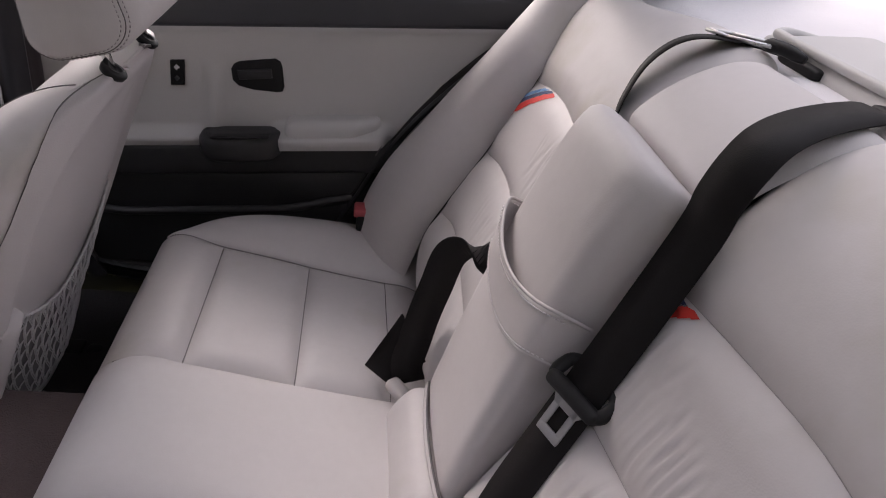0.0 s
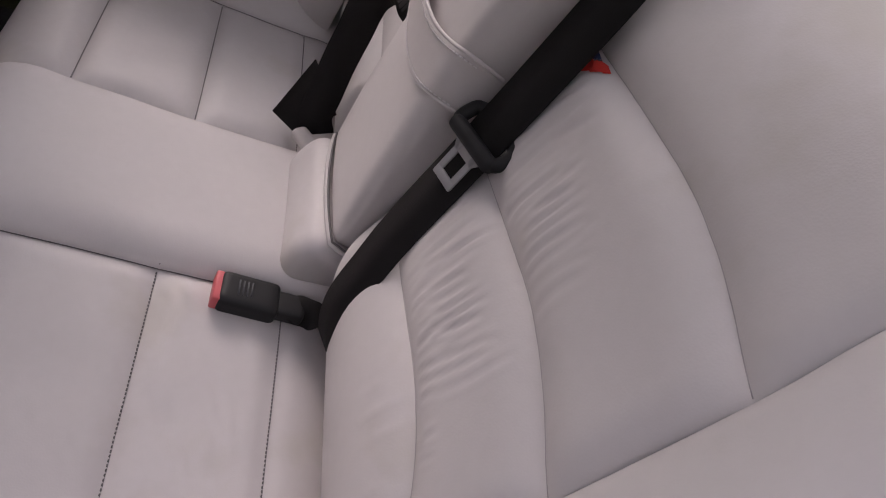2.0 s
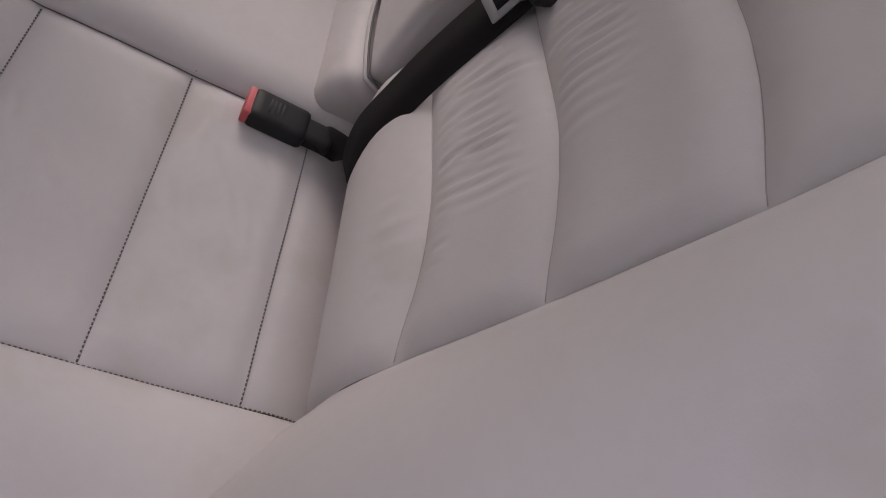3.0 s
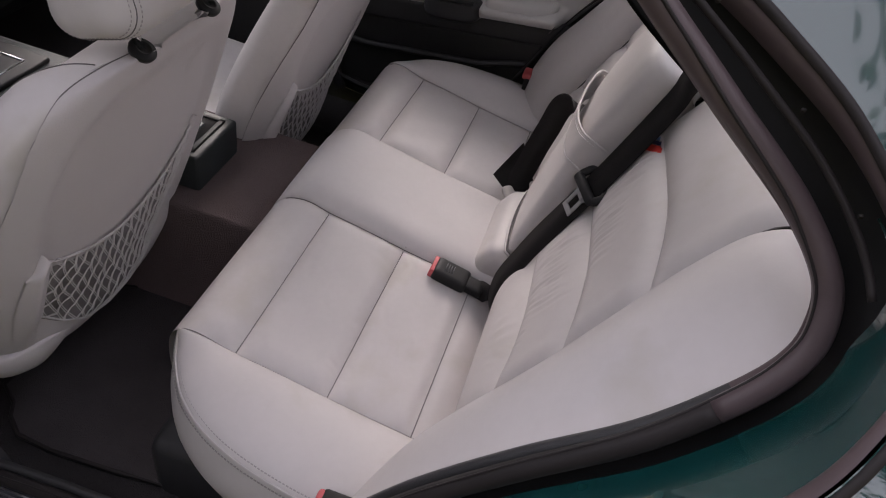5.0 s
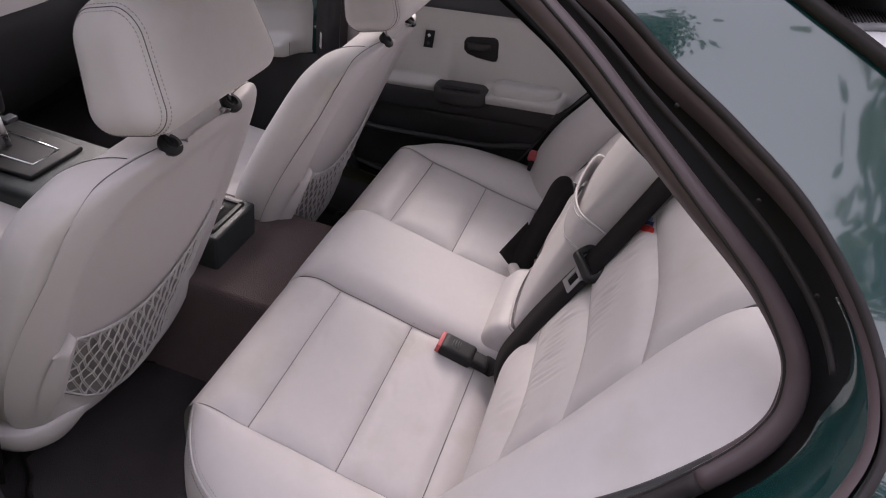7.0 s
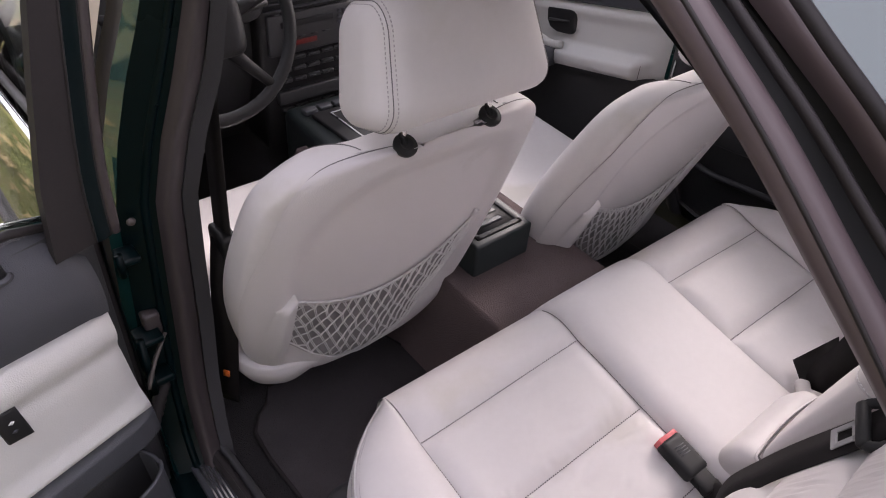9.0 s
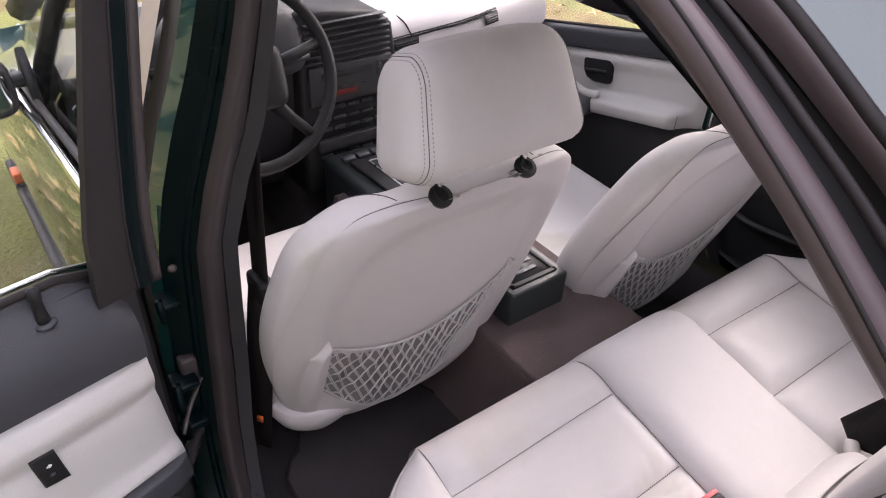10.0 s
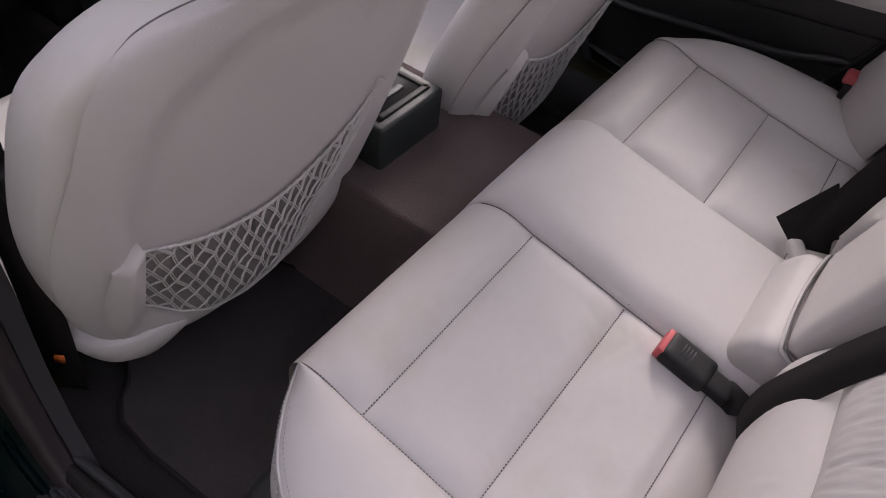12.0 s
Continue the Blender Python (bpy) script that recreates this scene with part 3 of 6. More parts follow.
def rear_back():
    t = thing("rear_bench_back", (0, -0.15, 0.45), "light grey leather rear bench backrest with stitched bands", "car seat")
    for side in (-1, 1):
        for k in range(4):
            part("back_panel", back_panel(side, k, (0.011, 0.0120, 0.0130, 0.011)[k], (70, 150, 150, 70)[k], (30, 60, 64, 60)[k]), leather, t,
                 "lightly creased leather band" if k in (1, 2) else "")
        for k in range(3):
            row = []
            for x in lin(0.128, border(seam_s(k, 0.49, side), side) - 0.004, 40):
                p, q = back_at(seam_s(k, x, side))
                row.append(Vector((x * side, p.y, p.z)) - q * -0.0028)
            part("seam", tube(row, 0.0004, 5), thread, t)
        edge = []
        for s in lin(0.05, back_len - 0.06, 60):
            p, q = back_at(s)
            edge.append(Vector((border(s, side) * side, p.y, p.z)) - q * -0.002)
        part("seam", tube(edge, 0.0007, 5), seam_dark, t)
        top_x = 0.563 if side > 0 else 0.485
        mid_x = 0.53 if side > 0 else 0.491
        lo = [(0.512, 0.033, 0.50), (0.511, 0.018, 0.56), (0.508, 0.002, 0.62), (0.505, -0.03, 0.69), (0.502, -0.085, 0.80), (0.499, -0.150, 0.945), (mid_x, -0.183, 1.005), (top_x, -0.222, 1.058), (top_x + 0.002, -0.262, 1.078), (top_x + 0.002, -0.298, 1.045)]
        hi = [(0.70, 0.145, 0.48), (0.706, 0.13, 0.57), (0.706, 0.085, 0.67), (0.702, 0.025, 0.755), (0.692, -0.055, 0.856), (0.677, -0.145, 0.945), (0.662, -0.204, 1.008), (0.645, -0.243, 1.055), (0.632, -0.272, 1.075), (0.62, -0.31, 1.045)]
        if side > 0:
            hi = [(x + 0.01 + 0.04 * smooth(0.75, 1.0, z), y - 0.02 + 0.012 * smooth(0.75, 1.0, z), z) for x, y, z in hi]
        lo, hi = spline(lo, 60), spline(hi, 60)

        def bolster(a, b):
            k = min(58, int(b * 59))
            r = b * 59 - k
            p = lo[k].lerp(lo[k + 1], r).lerp(hi[k].lerp(hi[k + 1], r), a)
            if side > 0:
                f = math.sin(math.pi * min(1, a ** (0.66 + 0.25 * smooth(0.5, 0.8, b)))) ** 0.7 * (0.056 + 0.012 * math.sin(math.pi * b))
            else:
                f = math.sin(math.pi * a) ** 1.3 * (0.012 + 0.018 * smooth(0.0, 0.38, b)) + 0.009 * roll(a, 0.10) * (1 - a) ** 3 * smooth(0.2, 0.5, b)
            f *= smooth(1.0, 0.78, b) * 0.7 + 0.3
            p = p + Vector((0, 0.9, 0.43)) * f
            return Vector((p.x * side, p.y, p.z))
        part("side_bolster", grid(bolster, ease(40), lin(0, 1, 70)), leather, t, "wide smooth side bolster")
        # woven stripes set across one upper corner of the seat's centre part
        for k, m in enumerate((blue_light, seam_dark, blue_dark, seam_dark, red_fabric)):
            r1, r0 = ((0.0235, 0.032), (0.022, 0.0235), (0.0145, 0.022), (0.013, 0.0145), (0.0, 0.013))[k]

            def stripe(a, b):
                """Runs level with the others until it meets the seam above."""
                r = r0 + (r1 - r0) * b
                x0, x1, z0, rise = (0.488, 0.385, 0.864, 0.72) if side > 0 else (0.121, 0.205, 0.889, 0.78)
                near, far = 0.0, 1.0
                for q in range(14):
                    half = 0.5 * (near + far)
                    xe = x0 + (x1 - x0) * half
                    if z0 + rise * abs(xe - x0) + r * 1.2 < seam_z(2, xe, side) - 0.003:
                        near = half
                    else:
                        far = half
                x = x0 + (x1 - x0) * near * a
                z = z0 + rise * abs(x - x0) + r * 1.2
                lo_s, hi_s = seam_s(1, x, side), seam_s(2, x, side)
                v = back_skin(side, x, min(back_s(z), hi_s - 0.0005), 0.0130, lo_s, hi_s)
                return v + NORMAL_B * (0.0008 + 0.0003 * (k in (0, 2, 4)))
            part("stripe", grid(stripe, lin(0.0, 1.0, 30), lin(0.0, 1.0, 4)), m, t, ("light blue woven stripe", "dark edge thread", "dark blue woven stripe", "dark edge thread", "red woven stripe")[k])

    crest = spline([(0, -0.222, 0.90), (0, -0.190, 0.965), (0, -0.166, 1.000), (0, -0.158, 1.012), (0, -0.163, 1.028), (0, -0.188, 1.054), (0, -0.222, 1.078), (0, -0.262, 1.095), (0, -0.300, 1.095), (0, -0.328, 1.070), (0, -0.335, 1.04)], 70)

    def middle(a, b):
        p = crest[min(69, int(b * 69 + 0.5))]
        e = roll(0.127 - abs(0.254 * a - 0.127), 0.03)
        return Vector((-0.127 + 0.254 * a, p.y - 0.014 * (1 - e), p.z - 0.012 * (1 - e)))
    part("centre_panel", grid(middle, ease(40), lin(0, 1, 70)), leather, t)
    part("recess", grid(lambda a, z: Vector((-0.127 + 0.254 * a, float(np.interp(z, (0.5, 0.67, 0.95), (-0.06, -0.07, -0.215))), z)), lin(0, 1, 6), lin(0.50, 0.97, 12)), leather, t)
    return t


rear_back()


# ---- fold-up armrest ----
NB = Vector((0, 0.9015, 0.4327))
UB = Vector((0, -0.4327, 0.9015))
OB = Vector((0, -0.018, 0.666))


def on_back(x, up, out):
    """A place by x, the way up the backrest's slope and the way out from it."""
    return Vector((x, 0, 0)) + OB + UB * up + NB * out


def armrest():
    t = thing("fold_up_armrest", tuple(on_back(0, -0.08, 0.03)), "light grey leather centre armrest folded up into backrest", "armrest")
    lo, hi = -0.082, 0.378

    def front(up):
        return float(np.interp(up, (-0.10, -0.08, 0.02, 0.106, 0.215, 0.29, 0.34, 0.38), (0.002, 0.010, 0.034, 0.052, 0.073, 0.083, 0.086, 0.083)))

    def shape(p):
        u = (p.z + 0.5 * (hi - lo)) / (hi - lo)
        up = lo + (hi - lo) * u
        k = (p.y + 0.0475) / 0.095
        f = front(up) - 0.010 * smooth(-0.06, -0.11, p.x) * smooth(0.6, 1.0, u)
        out = -0.03 + (f + 0.03) * k + 0.006 * (1 - (p.x / 0.11) ** 2) * k
        return on_back(p.x * (1.0 - 0.02 * (1 - u)) - 0.006, up - 0.012 * (1 - k) * smooth(0.9, 1.0, u), out)
    part("pad", pillow((0.216, 0.095, hi - lo), 0.021, 28, shape), leather, t)
    # Black box put in the gap behind the pad to stand for its shade.
    part("gap_lining", box((-0.112, -0.205, 0.90), (0.108, -0.172, 0.995), 0.004), black_plastic, t)

    def cover(p):
        u = (p.z + 0.055) / 0.11
        return on_back(p.x - 0.007, -0.186 + 0.104 * u, p.y - 0.016 + 0.010 * math.sin(math.pi * u))
    part("pivot_cover", pillow((0.218, 0.085, 0.11), 0.024, 16, cover), leather, t, "rounded leather block below the folded armrest")
    line = [on_back(x, -0.082, front(-0.082) + 0.010 - 0.9 * (x + 0.01) ** 2) for x in lin(-0.108, 0.098, 30)] 
    line = [on_back(-0.114, -0.074, -0.028), on_back(-0.115, -0.080, -0.006)] + line
    part("piping", tube(line, 0.0032, 6), leather, t)
    part("seam", tube([p + UB * 0.0045 for p in line], 0.0016, 5), seam_dark, t)

    # loose pull strap round the front and both sides
    turn = [(0.103, -0.040), (0.1035, -0.012), (0.099, 0.006), (0.075, 0.012), (0.03, 0.013), (-0.03, 0.012), (-0.085, 0.009), (-0.112, 0.003), (-0.120, -0.014), (-0.120, -0.045)]
    ring = spline([(x, o, 0) for x, o in turn], 60)

    def strap(a, b):
        i = min(58, int(a * 59))
        p = ring[i].lerp(ring[i + 1], a * 59 - i)
        g = 0.5 - p.x / 0.22
        up = 0.224 - 0.034 * math.sin(math.pi * max(0.0, min(1.0, g * 0.93))) ** 0.8 - 0.004 * g - 0.056 * b
        loose = 0.012 * (1 - b) ** 1.5 * math.sin(math.pi * max(0.0, min(1.0, 0.10 + 0.9 * g)))
        return on_back(p.x + 0.006 * (1 - b) ** 2 * smooth(0.06, 0.10, p.x), up, front(up) + p.y + loose + 0.0015 * math.sin(b * math.pi))
    n_a = 70
    back_off = NB * 0.0035
    sides = join(grid(strap, lin(0, 1, n_a), lin(0, 1, 10)), grid(lambda a, b: strap(a, b) - back_off, lin(0, 1, n_a), lin(0, 1, 10)), grid(lambda a, b: strap(a, 0) - back_off * b, lin(0, 1, n_a), lin(0, 1, 2)), grid(lambda a, b: strap(a, 1) - back_off * b, lin(0, 1, n_a), lin(0, 1, 2)))
    part("pull_strap", sides, leather, t, "stitched leather pull strap")
    for b in (0.12, 0.95):
        part("stitching", stitches([strap(a, b) + NB * 0.0009 for a in lin(0.12, 0.9, 80)], 0.0055, 0.0036, 0.0006), thread_light, t)
    for b in (0.0, 1.0):
        part("strap_edge", tube([strap(a, b) - NB * 0.0016 for a in lin(0, 1, n_a)], 0.0022, 6), leather, t)


armrest()


# ---- belts ----
def belts():
    t = thing("seat_belt", (-0.16, -0.08, 0.9), "black seat belt hanging over grey backrest with tongue", "seat belt", "rear seat belts")
    pts = [(-0.05, -0.375, 1.083), (-0.058, -0.340, 1.100), (-0.078, -0.293, 1.103), (-0.108, -0.230, 1.099), (-0.130, -0.188, 1.088), (-0.1405, -0.166, 1.066), (-0.144, -0.153, 1.035), (-0.147, -0.145, 1.0), (-0.158, -0.107, 0.90), (-0.168, -0.074, 0.82), (-0.188, -0.028, 0.723), (-0.201, -0.004, 0.664), (-0.2125, 0.016, 0.605), (-0.214, 0.016, 0.545), (-0.208, 0.002, 0.50)]
    path = spline(pts, 90)
    part("webbing", ribbon([p + NORMAL_B * 0.004 for p in path], [Vector((0.86, 0.50, 0.06)).lerp(Vector((0.86, 0.36, 0.2)), smooth(1.09, 1.0, p.z)) for p in path], 0.048, 0.0018), webbing, t)
    k = min(range(90), key=lambda i: abs(path[i].z - 0.838))
    c = path[k] + NORMAL_B * 0.005
    u = (path[k + 3] - path[k - 3]).normalized()
    s = Vector((0.86, 0.36, 0.2))
    s = (s - u * s.dot(u)).normalized()
    nrm = s.cross(u)
    if nrm.y < 0:
        nrm = -nrm
    m = Matrix((( s.x, u.x, nrm.x, c.x), (s.y, u.y, nrm.y, c.y), (s.z, u.z, nrm.z, c.z), (0, 0, 0, 1)))
    loop = [(0.034 * math.copysign(abs(math.cos(a)) ** 0.45, math.cos(a)), 0.013 * math.copysign(abs(math.sin(a)) ** 0.6, math.sin(a)), 0.0085 * math.copysign(abs(math.sin(a)) ** 0.6, math.sin(a))) for a in [2 * math.pi * q / 40 for q in range(40)]]
    frame_ = join(tube(loop, 0.0072, 8, True), box((-0.035, 0.004, 0.001), (0.035, 0.020, 0.0165), 0.006, 3))
    tongue = part("tongue", move(frame_, m), black_plastic, t, "black plastic belt tongue")
    bl = [(-0.022, 0.012), (0.022, 0.012), (0.020, 0.022), (0.0145, 0.03), (0.0135, 0.058), (0.008, 0.064), (-0.008, 0.064), (-0.0135, 0.058), (-0.0145, 0.03), (-0.020, 0.022)]
    plate = join(prism(bl[:4] + bl[8:], 2, 0.004, 0.0065), box((-0.0155, 0.020, 0.004), (-0.0075, 0.061, 0.0065), 0.001), box((0.0075, 0.020, 0.004), (0.0155, 0.061, 0.0065), 0.001), box((-0.0150, 0.053, 0.0038), (0.0150, 0.063, 0.0067), 0.001))
    part("blade", move(plate, m), blade_metal, tongue, "dull steel belt blade")

    t = thing("seat_belt", (0.15, -0.05, 0.75), "black seat belt looped loose over seat beside armrest", "seat belt", "rear seat belts")
    pts = [(0.165, -0.335, 1.098), (0.17, -0.295, 1.104), (0.172, -0.262, 1.105), (0.178, -0.235, 1.100), (0.184, -0.212, 1.085), (0.185, -0.19, 1.058), (0.176, -0.172, 1.02), (0.165, -0.16, 0.98), (0.155, -0.14, 0.93)]
    part("webbing", ribbon(spline(pts, 40), [Vector((0.91, -0.285, -0.095))] * 40, 0.042, 0.0018), webbing, t)
    blade = part("blade", join(*[tube([p, q], 0.0028, 6) for p, q in (((0.20, -0.262, 1.108), (0.165, -0.272, 1.109)), ((0.165, -0.272, 1.109), (0.13, -0.312, 1.111)), ((0.20, -0.262, 1.108), (0.185, -0.288, 1.109)), ((0.185, -0.288, 1.109), (0.15, -0.322, 1.111)), ((0.13, -0.312, 1.111), (0.15, -0.322, 1.111)))]), steel, t, "bright steel belt blade lying on the shelf edge")
    part("tongue", tube(spline([(0.145, -0.312, 1.110), (0.12, -0.322, 1.112), (0.095, -0.335, 1.108)], 8), [0.006, 0.009, 0.008, 0.008, 0.008, 0.008, 0.007, 0.005], 8), black_plastic, t)
    # loose loop beside the armrest; its end is folded to a point over the stalk
    pts = [(0.118, -0.066, 0.66), (0.124, -0.066, 0.72), (0.132, -0.058, 0.766), (0.144, -0.036, 0.788), (0.160, -0.010, 0.790), (0.172, 0.012, 0.768), (0.176, 0.024, 0.71), (0.174, 0.035, 0.66), (0.167, 0.044, 0.61), (0.159, 0.051, 0.575), (0.150, 0.044, 0.550)]
    path = spline(pts, 60)
    part("webbing", ribbon(path, [Vector((0.30, 0.94, 0.10)).lerp(Vector((0.10, 0.99, 0.06)), i / 59) for i in range(60)], 0.048, 0.0018), webbing, t)
    tip, top, foot, inner = Vector((0.186, 0.112, 0.548)), Vector((0.181, 0.066, 0.655)), Vector((0.158, 0.074, 0.536)), Vector((0.168, 0.022, 0.578))

    def flap(u, v):
        """Webbing turned over on itself: a slack triangle between its point, the strip above and the stalk."""
        p = tip.lerp(top, v ** 1.1).lerp(foot.lerp(inner, v), u)
        belly = math.sin(math.pi * u) * math.sin(math.pi * v)
        return p + Vector((0.010 * belly, 0.008 * belly, 0.0))
    part("folded_end", join(grid(flap, lin(0, 1, 18), lin(0, 1, 18)), grid(lambda u, v: flap(u, v) - Vector((0.0016, 0.0010, 0)), lin(0, 1, 18), lin(0, 1, 18))), webbing, t, "webbing folded over to a point")
    m = look((0.165, 0.088, 0.556), (0.105, 0.040, 0.545))
    part("boot", move(pillow((0.026, 0.020, 0.055), 0.009, 8, lambda p: p + Vector((0, 0, -0.05))), m), leather, t, "grey buckle stalk")

    t = thing("belt_guide", (0.0, -0.40, 1.09), "pale grey plastic belt outlet trim on rear shelf", "belt guide")
    part("cover", pillow((0.56, 0.15, 0.036), 0.014, 16, lambda p: Vector((p.x - 0.05 + 0.02 * p.y, -0.42 + p.y - 0.02 * p.x, 1.099 + p.z - 0.1 * p.y))), panel_grey, t)
    part("ledge", tube(spline([(0.215, -0.44, 1.106), (0.218, -0.385, 1.113), (0.20, -0.358, 1.115), (0.17, -0.350, 1.115), (0.0, -0.352, 1.115), (-0.33, -0.352, 1.115)], 40), 0.0065, 8), panel_grey, t, "raised plastic rim")
    for x in (0.115, -0.07):
        part("slot", pillow((0.085, 0.016, 0.014), 0.006, 6, lambda p: Vector((x + p.x, -0.3455 + p.y, 1.097 + p.z))), black_plastic, t)

    t = thing("belt_buckle", (-0.16, 0.10, 0.53), "black belt buckle with faded red release button lying on seat", "belt buckle", "belt buckles")
    m = look((-0.159, 0.145, 0.549), (-0.163, 0.0, 0.522))
    part("body", move(join(pillow((0.046, 0.026, 0.07), 0.007, 8, lambda p: p + Vector((0, 0, -0.035))), pillow((0.034, 0.02, 0.04), 0.006, 6, lambda p: p + Vector((0, -0.001, -0.082)))), m), black_plastic, t)
    part("button", move(box((-0.0205, -0.0105, -0.006), (0.0205, 0.0105, 0.006), 0.002), m), red_plastic, t, "faded red release button")
    part("label_bars", move(join(*[box((-0.012, 0.0128, -0.02 - 0.005 * k), (0.010, 0.0133, -0.022 - 0.005 * k), 0) for k in range(4)]), m), slate_plastic, t)
    part("webbing", ribbon(spline([(-0.1625, 0.06, 0.535), (-0.166, 0.042, 0.534), (-0.172, 0.026, 0.532), (-0.180, 0.010, 0.525), (-0.186, -0.01, 0.505)], 24), [Vector((math.cos(0.9 * math.sin(q * 0.27)), 0.25, math.sin(0.9 * math.sin(q * 0.27)))) for q in range(24)], 0.036, 0.0025), webbing, t)
    t2 = thing("belt_buckle", (0.645, 0.11, 0.55), "faded red belt buckle button between seat and door", "belt buckle", "belt buckles")
    part("body", box((0.615, 0.06, 0.49), (0.665, 0.135, 0.572), 0.006), black_plastic, t2)
    part("button", box((0.618, 0.085, 0.565), (0.662, 0.142, 0.584), 0.006), red_plastic, t2, "faded red release button")
    t3 = thing("belt_buckle", (-0.655, 0.12, 0.55), "black buckle with red button between seat and door", "belt buckle", "belt buckles")
    part("body", box((-0.685, 0.10, 0.47), (-0.642, 0.155, 0.545), 0.006), black_plastic, t3)
    part("button", box((-0.683, 0.145, 0.515), (-0.644, 0.163, 0.543), 0.006), red_plastic, t3, "faded red release button")


belts()


# ---- front seats ----
def front_seat():
    t = thing("front_bucket_chair", (0, 0.62, 0.28), "light grey leather front seat with moulded back and net pocket", "car seat", "front seats")
    keys = [(0.425, 0.12, 0.06), (0.44, 0.172, 0.10), (0.468, 0.214, 0.14), (0.53, 0.245, 0.17), (0.62, 0.262, 0.18), (0.74, 0.27, 0.17), (0.86, 0.262, 0.15), (0.93, 0.25, 0.135), (0.965, 0.23, 0.12), (0.99, 0.203, 0.105), (1.004, 0.17, 0.085), (1.0115, 0.115, 0.055), (1.014, 0.05, 0.02)]
    rows = spline(keys, 60)
    N = 72

    def rear(z):
        return 0.50 + 0.33 * (1.01 - z)

    def dished(x, z):
        """How far the back's broad middle is let in, from none at its rim to one."""
        return smooth(1.0, 0.52, (abs(x) / 0.214) ** 3.4 + (max(0.0, z - 0.68) / 0.312) ** 3.4) * smooth(0.47, 0.56, z)

    def ring(z, a, d):
        out = []
        for k in range(N):
            ang = 2 * math.pi * k / N
            c, s = math.cos(ang), math.sin(ang)
            e = 2 / 3.4
            x = a * math.copysign(abs(c) ** e, c)
            v = 0.5 + 0.5 * math.copysign(abs(s) ** e, s)
            y = rear(z) + 0.004 + d * v
            if v < 0.3:
                y += 0.022 * dished(x, z) + 0.006 * smooth(0.05, 0.02, v)
            y += 0.02 * (x / 0.27) ** 4 * smooth(0.5, 0.1, v)
            if v > 0.6 and abs(x) < 0.17:
                y -= 0.02 * smooth(0.17, 0.10, abs(x))
            out.append((Vector((x, y, z)), v))
        return out
    rings = [ring(*r) for r in rows]
    pts = [p for r in rings for p, _ in r]
    cf = []
    for j in range(len(rings) - 1):
        for i in range(N):
            k = (i + 1) % N
            cf.append((j * N + i, j * N + k, (j + 1) * N + k, (j + 1) * N + i))
    cf += [tuple(range(N))[::-1], tuple((len(rings) - 1) * N + k for k in range(N))]
    part("cover", (pts, cf), leather, t)

    # moulded shell over the back, with its own edge
    def wall(z, a, d, ang, lift):
        c, sn = math.cos(ang), math.sin(ang)
        e = 2 / 3.4
        x = a * math.copysign(abs(c) ** e, c)
        v = 0.5 + 0.5 * math.copysign(abs(sn) ** e, sn)
        y = rear(z) + 0.004 + d * v
        if v < 0.3:
            y += 0.017 * dished(x, z)
        y += 0.02 * (x / 0.27) ** 4 * smooth(0.5, 0.1, v)
        p = Vector((x, y, z))
        return p + (p - Vector((0, rear(z) + 0.004 + d * 0.5, z - 0.04 * smooth(0.95, 1.01, z)))).normalized() * lift * (1 - 0.75 * smooth(0.97, 1.008, z))

    def span(z):
        lim = float(np.interp(z, (0.42, 0.55, 0.62, 0.69, 0.75, 0.82, 0.88, 0.93, 0.96, 0.98, 0.9874, 0.995, 1.003, 1.014), (0.40, 0.355, 0.325, 0.29, 0.245, 0.20, 0.165, 0.16, 0.18, 0.215, 0.24, 0.275, 0.345, 0.45)))
        s0 = math.asin((1 - 2 * lim) ** 1.7)
        return math.pi + s0, 2 * math.pi - s0
    fine = spline(keys, 120)[4:-2]
    def column(z, u):
        t0 = math.cos(span(z)[0] - math.pi) ** (1 / 1.7) * math.sin(u * math.pi / 2)
        return 1.5 * math.pi + math.asin(max(-1.0, min(1.0, math.copysign(abs(t0) ** 1.7, t0))))
    shell = grid(lambda u, k: wall(*fine[int(k)], column(fine[int(k)].x, u), 0.0048 if abs(u) < 0.999 else -0.002), [-1.0, -0.9985] + lin(-0.97, 0.97, 61) + [0.9985, 1.0], list(range(len(fine))))
    part("back_shell", shell, shell_grey, t, "moulded grey plastic seat back")
    for f in (0.0, 1.0):
        part("seam", tube([wall(*r, span(r.x)[0] + (span(r.x)[1] - span(r.x)[0]) * f, 0.0010) for r in fine], 0.0012, 5), seam_dark, t)
    def shell_at(x, z):
        """A place on the shell by its distance from the middle and its height."""
        z = max(0.43, min(1.0, z))
        r = min(fine, key=lambda q: abs(q.x - z))
        c = (min(0.999, abs(x) / r.y)) ** 1.7
        ang = math.pi + math.acos(c) if x < 0 else 2 * math.pi - math.acos(c)
        return wall(z, r.y, r.z, ang, 0.0048)

    # seam that runs forward over each shoulder from the shell's edge
    for side in (-1, 1):
        line = []
        for z, a, d in rows[36:]:
            x = 0.118 + 0.04 * (1.0125 - z) / 0.0275
            if 0.975 < z < 1.0125 and a > x + 0.002:
                v = 0.5 + 0.5 * (1 - (x / a) ** 3.4) ** (1 / 3.4)
                line.append(Vector((x * side, rear(z) + 0.004 + d * v - 0.02 * smooth(0.17, 0.10, x) * (v > 0.6), z + 0.0006)))
        if len(line) > 2:
            part("seam", tube(line, 0.0009, 5), seam_dark, t)
    # headrest
    tilt = Matrix.Translation((0.016, 0.537, 1.128)) @ Matrix.Rotation(radians(-17), 4, "X")

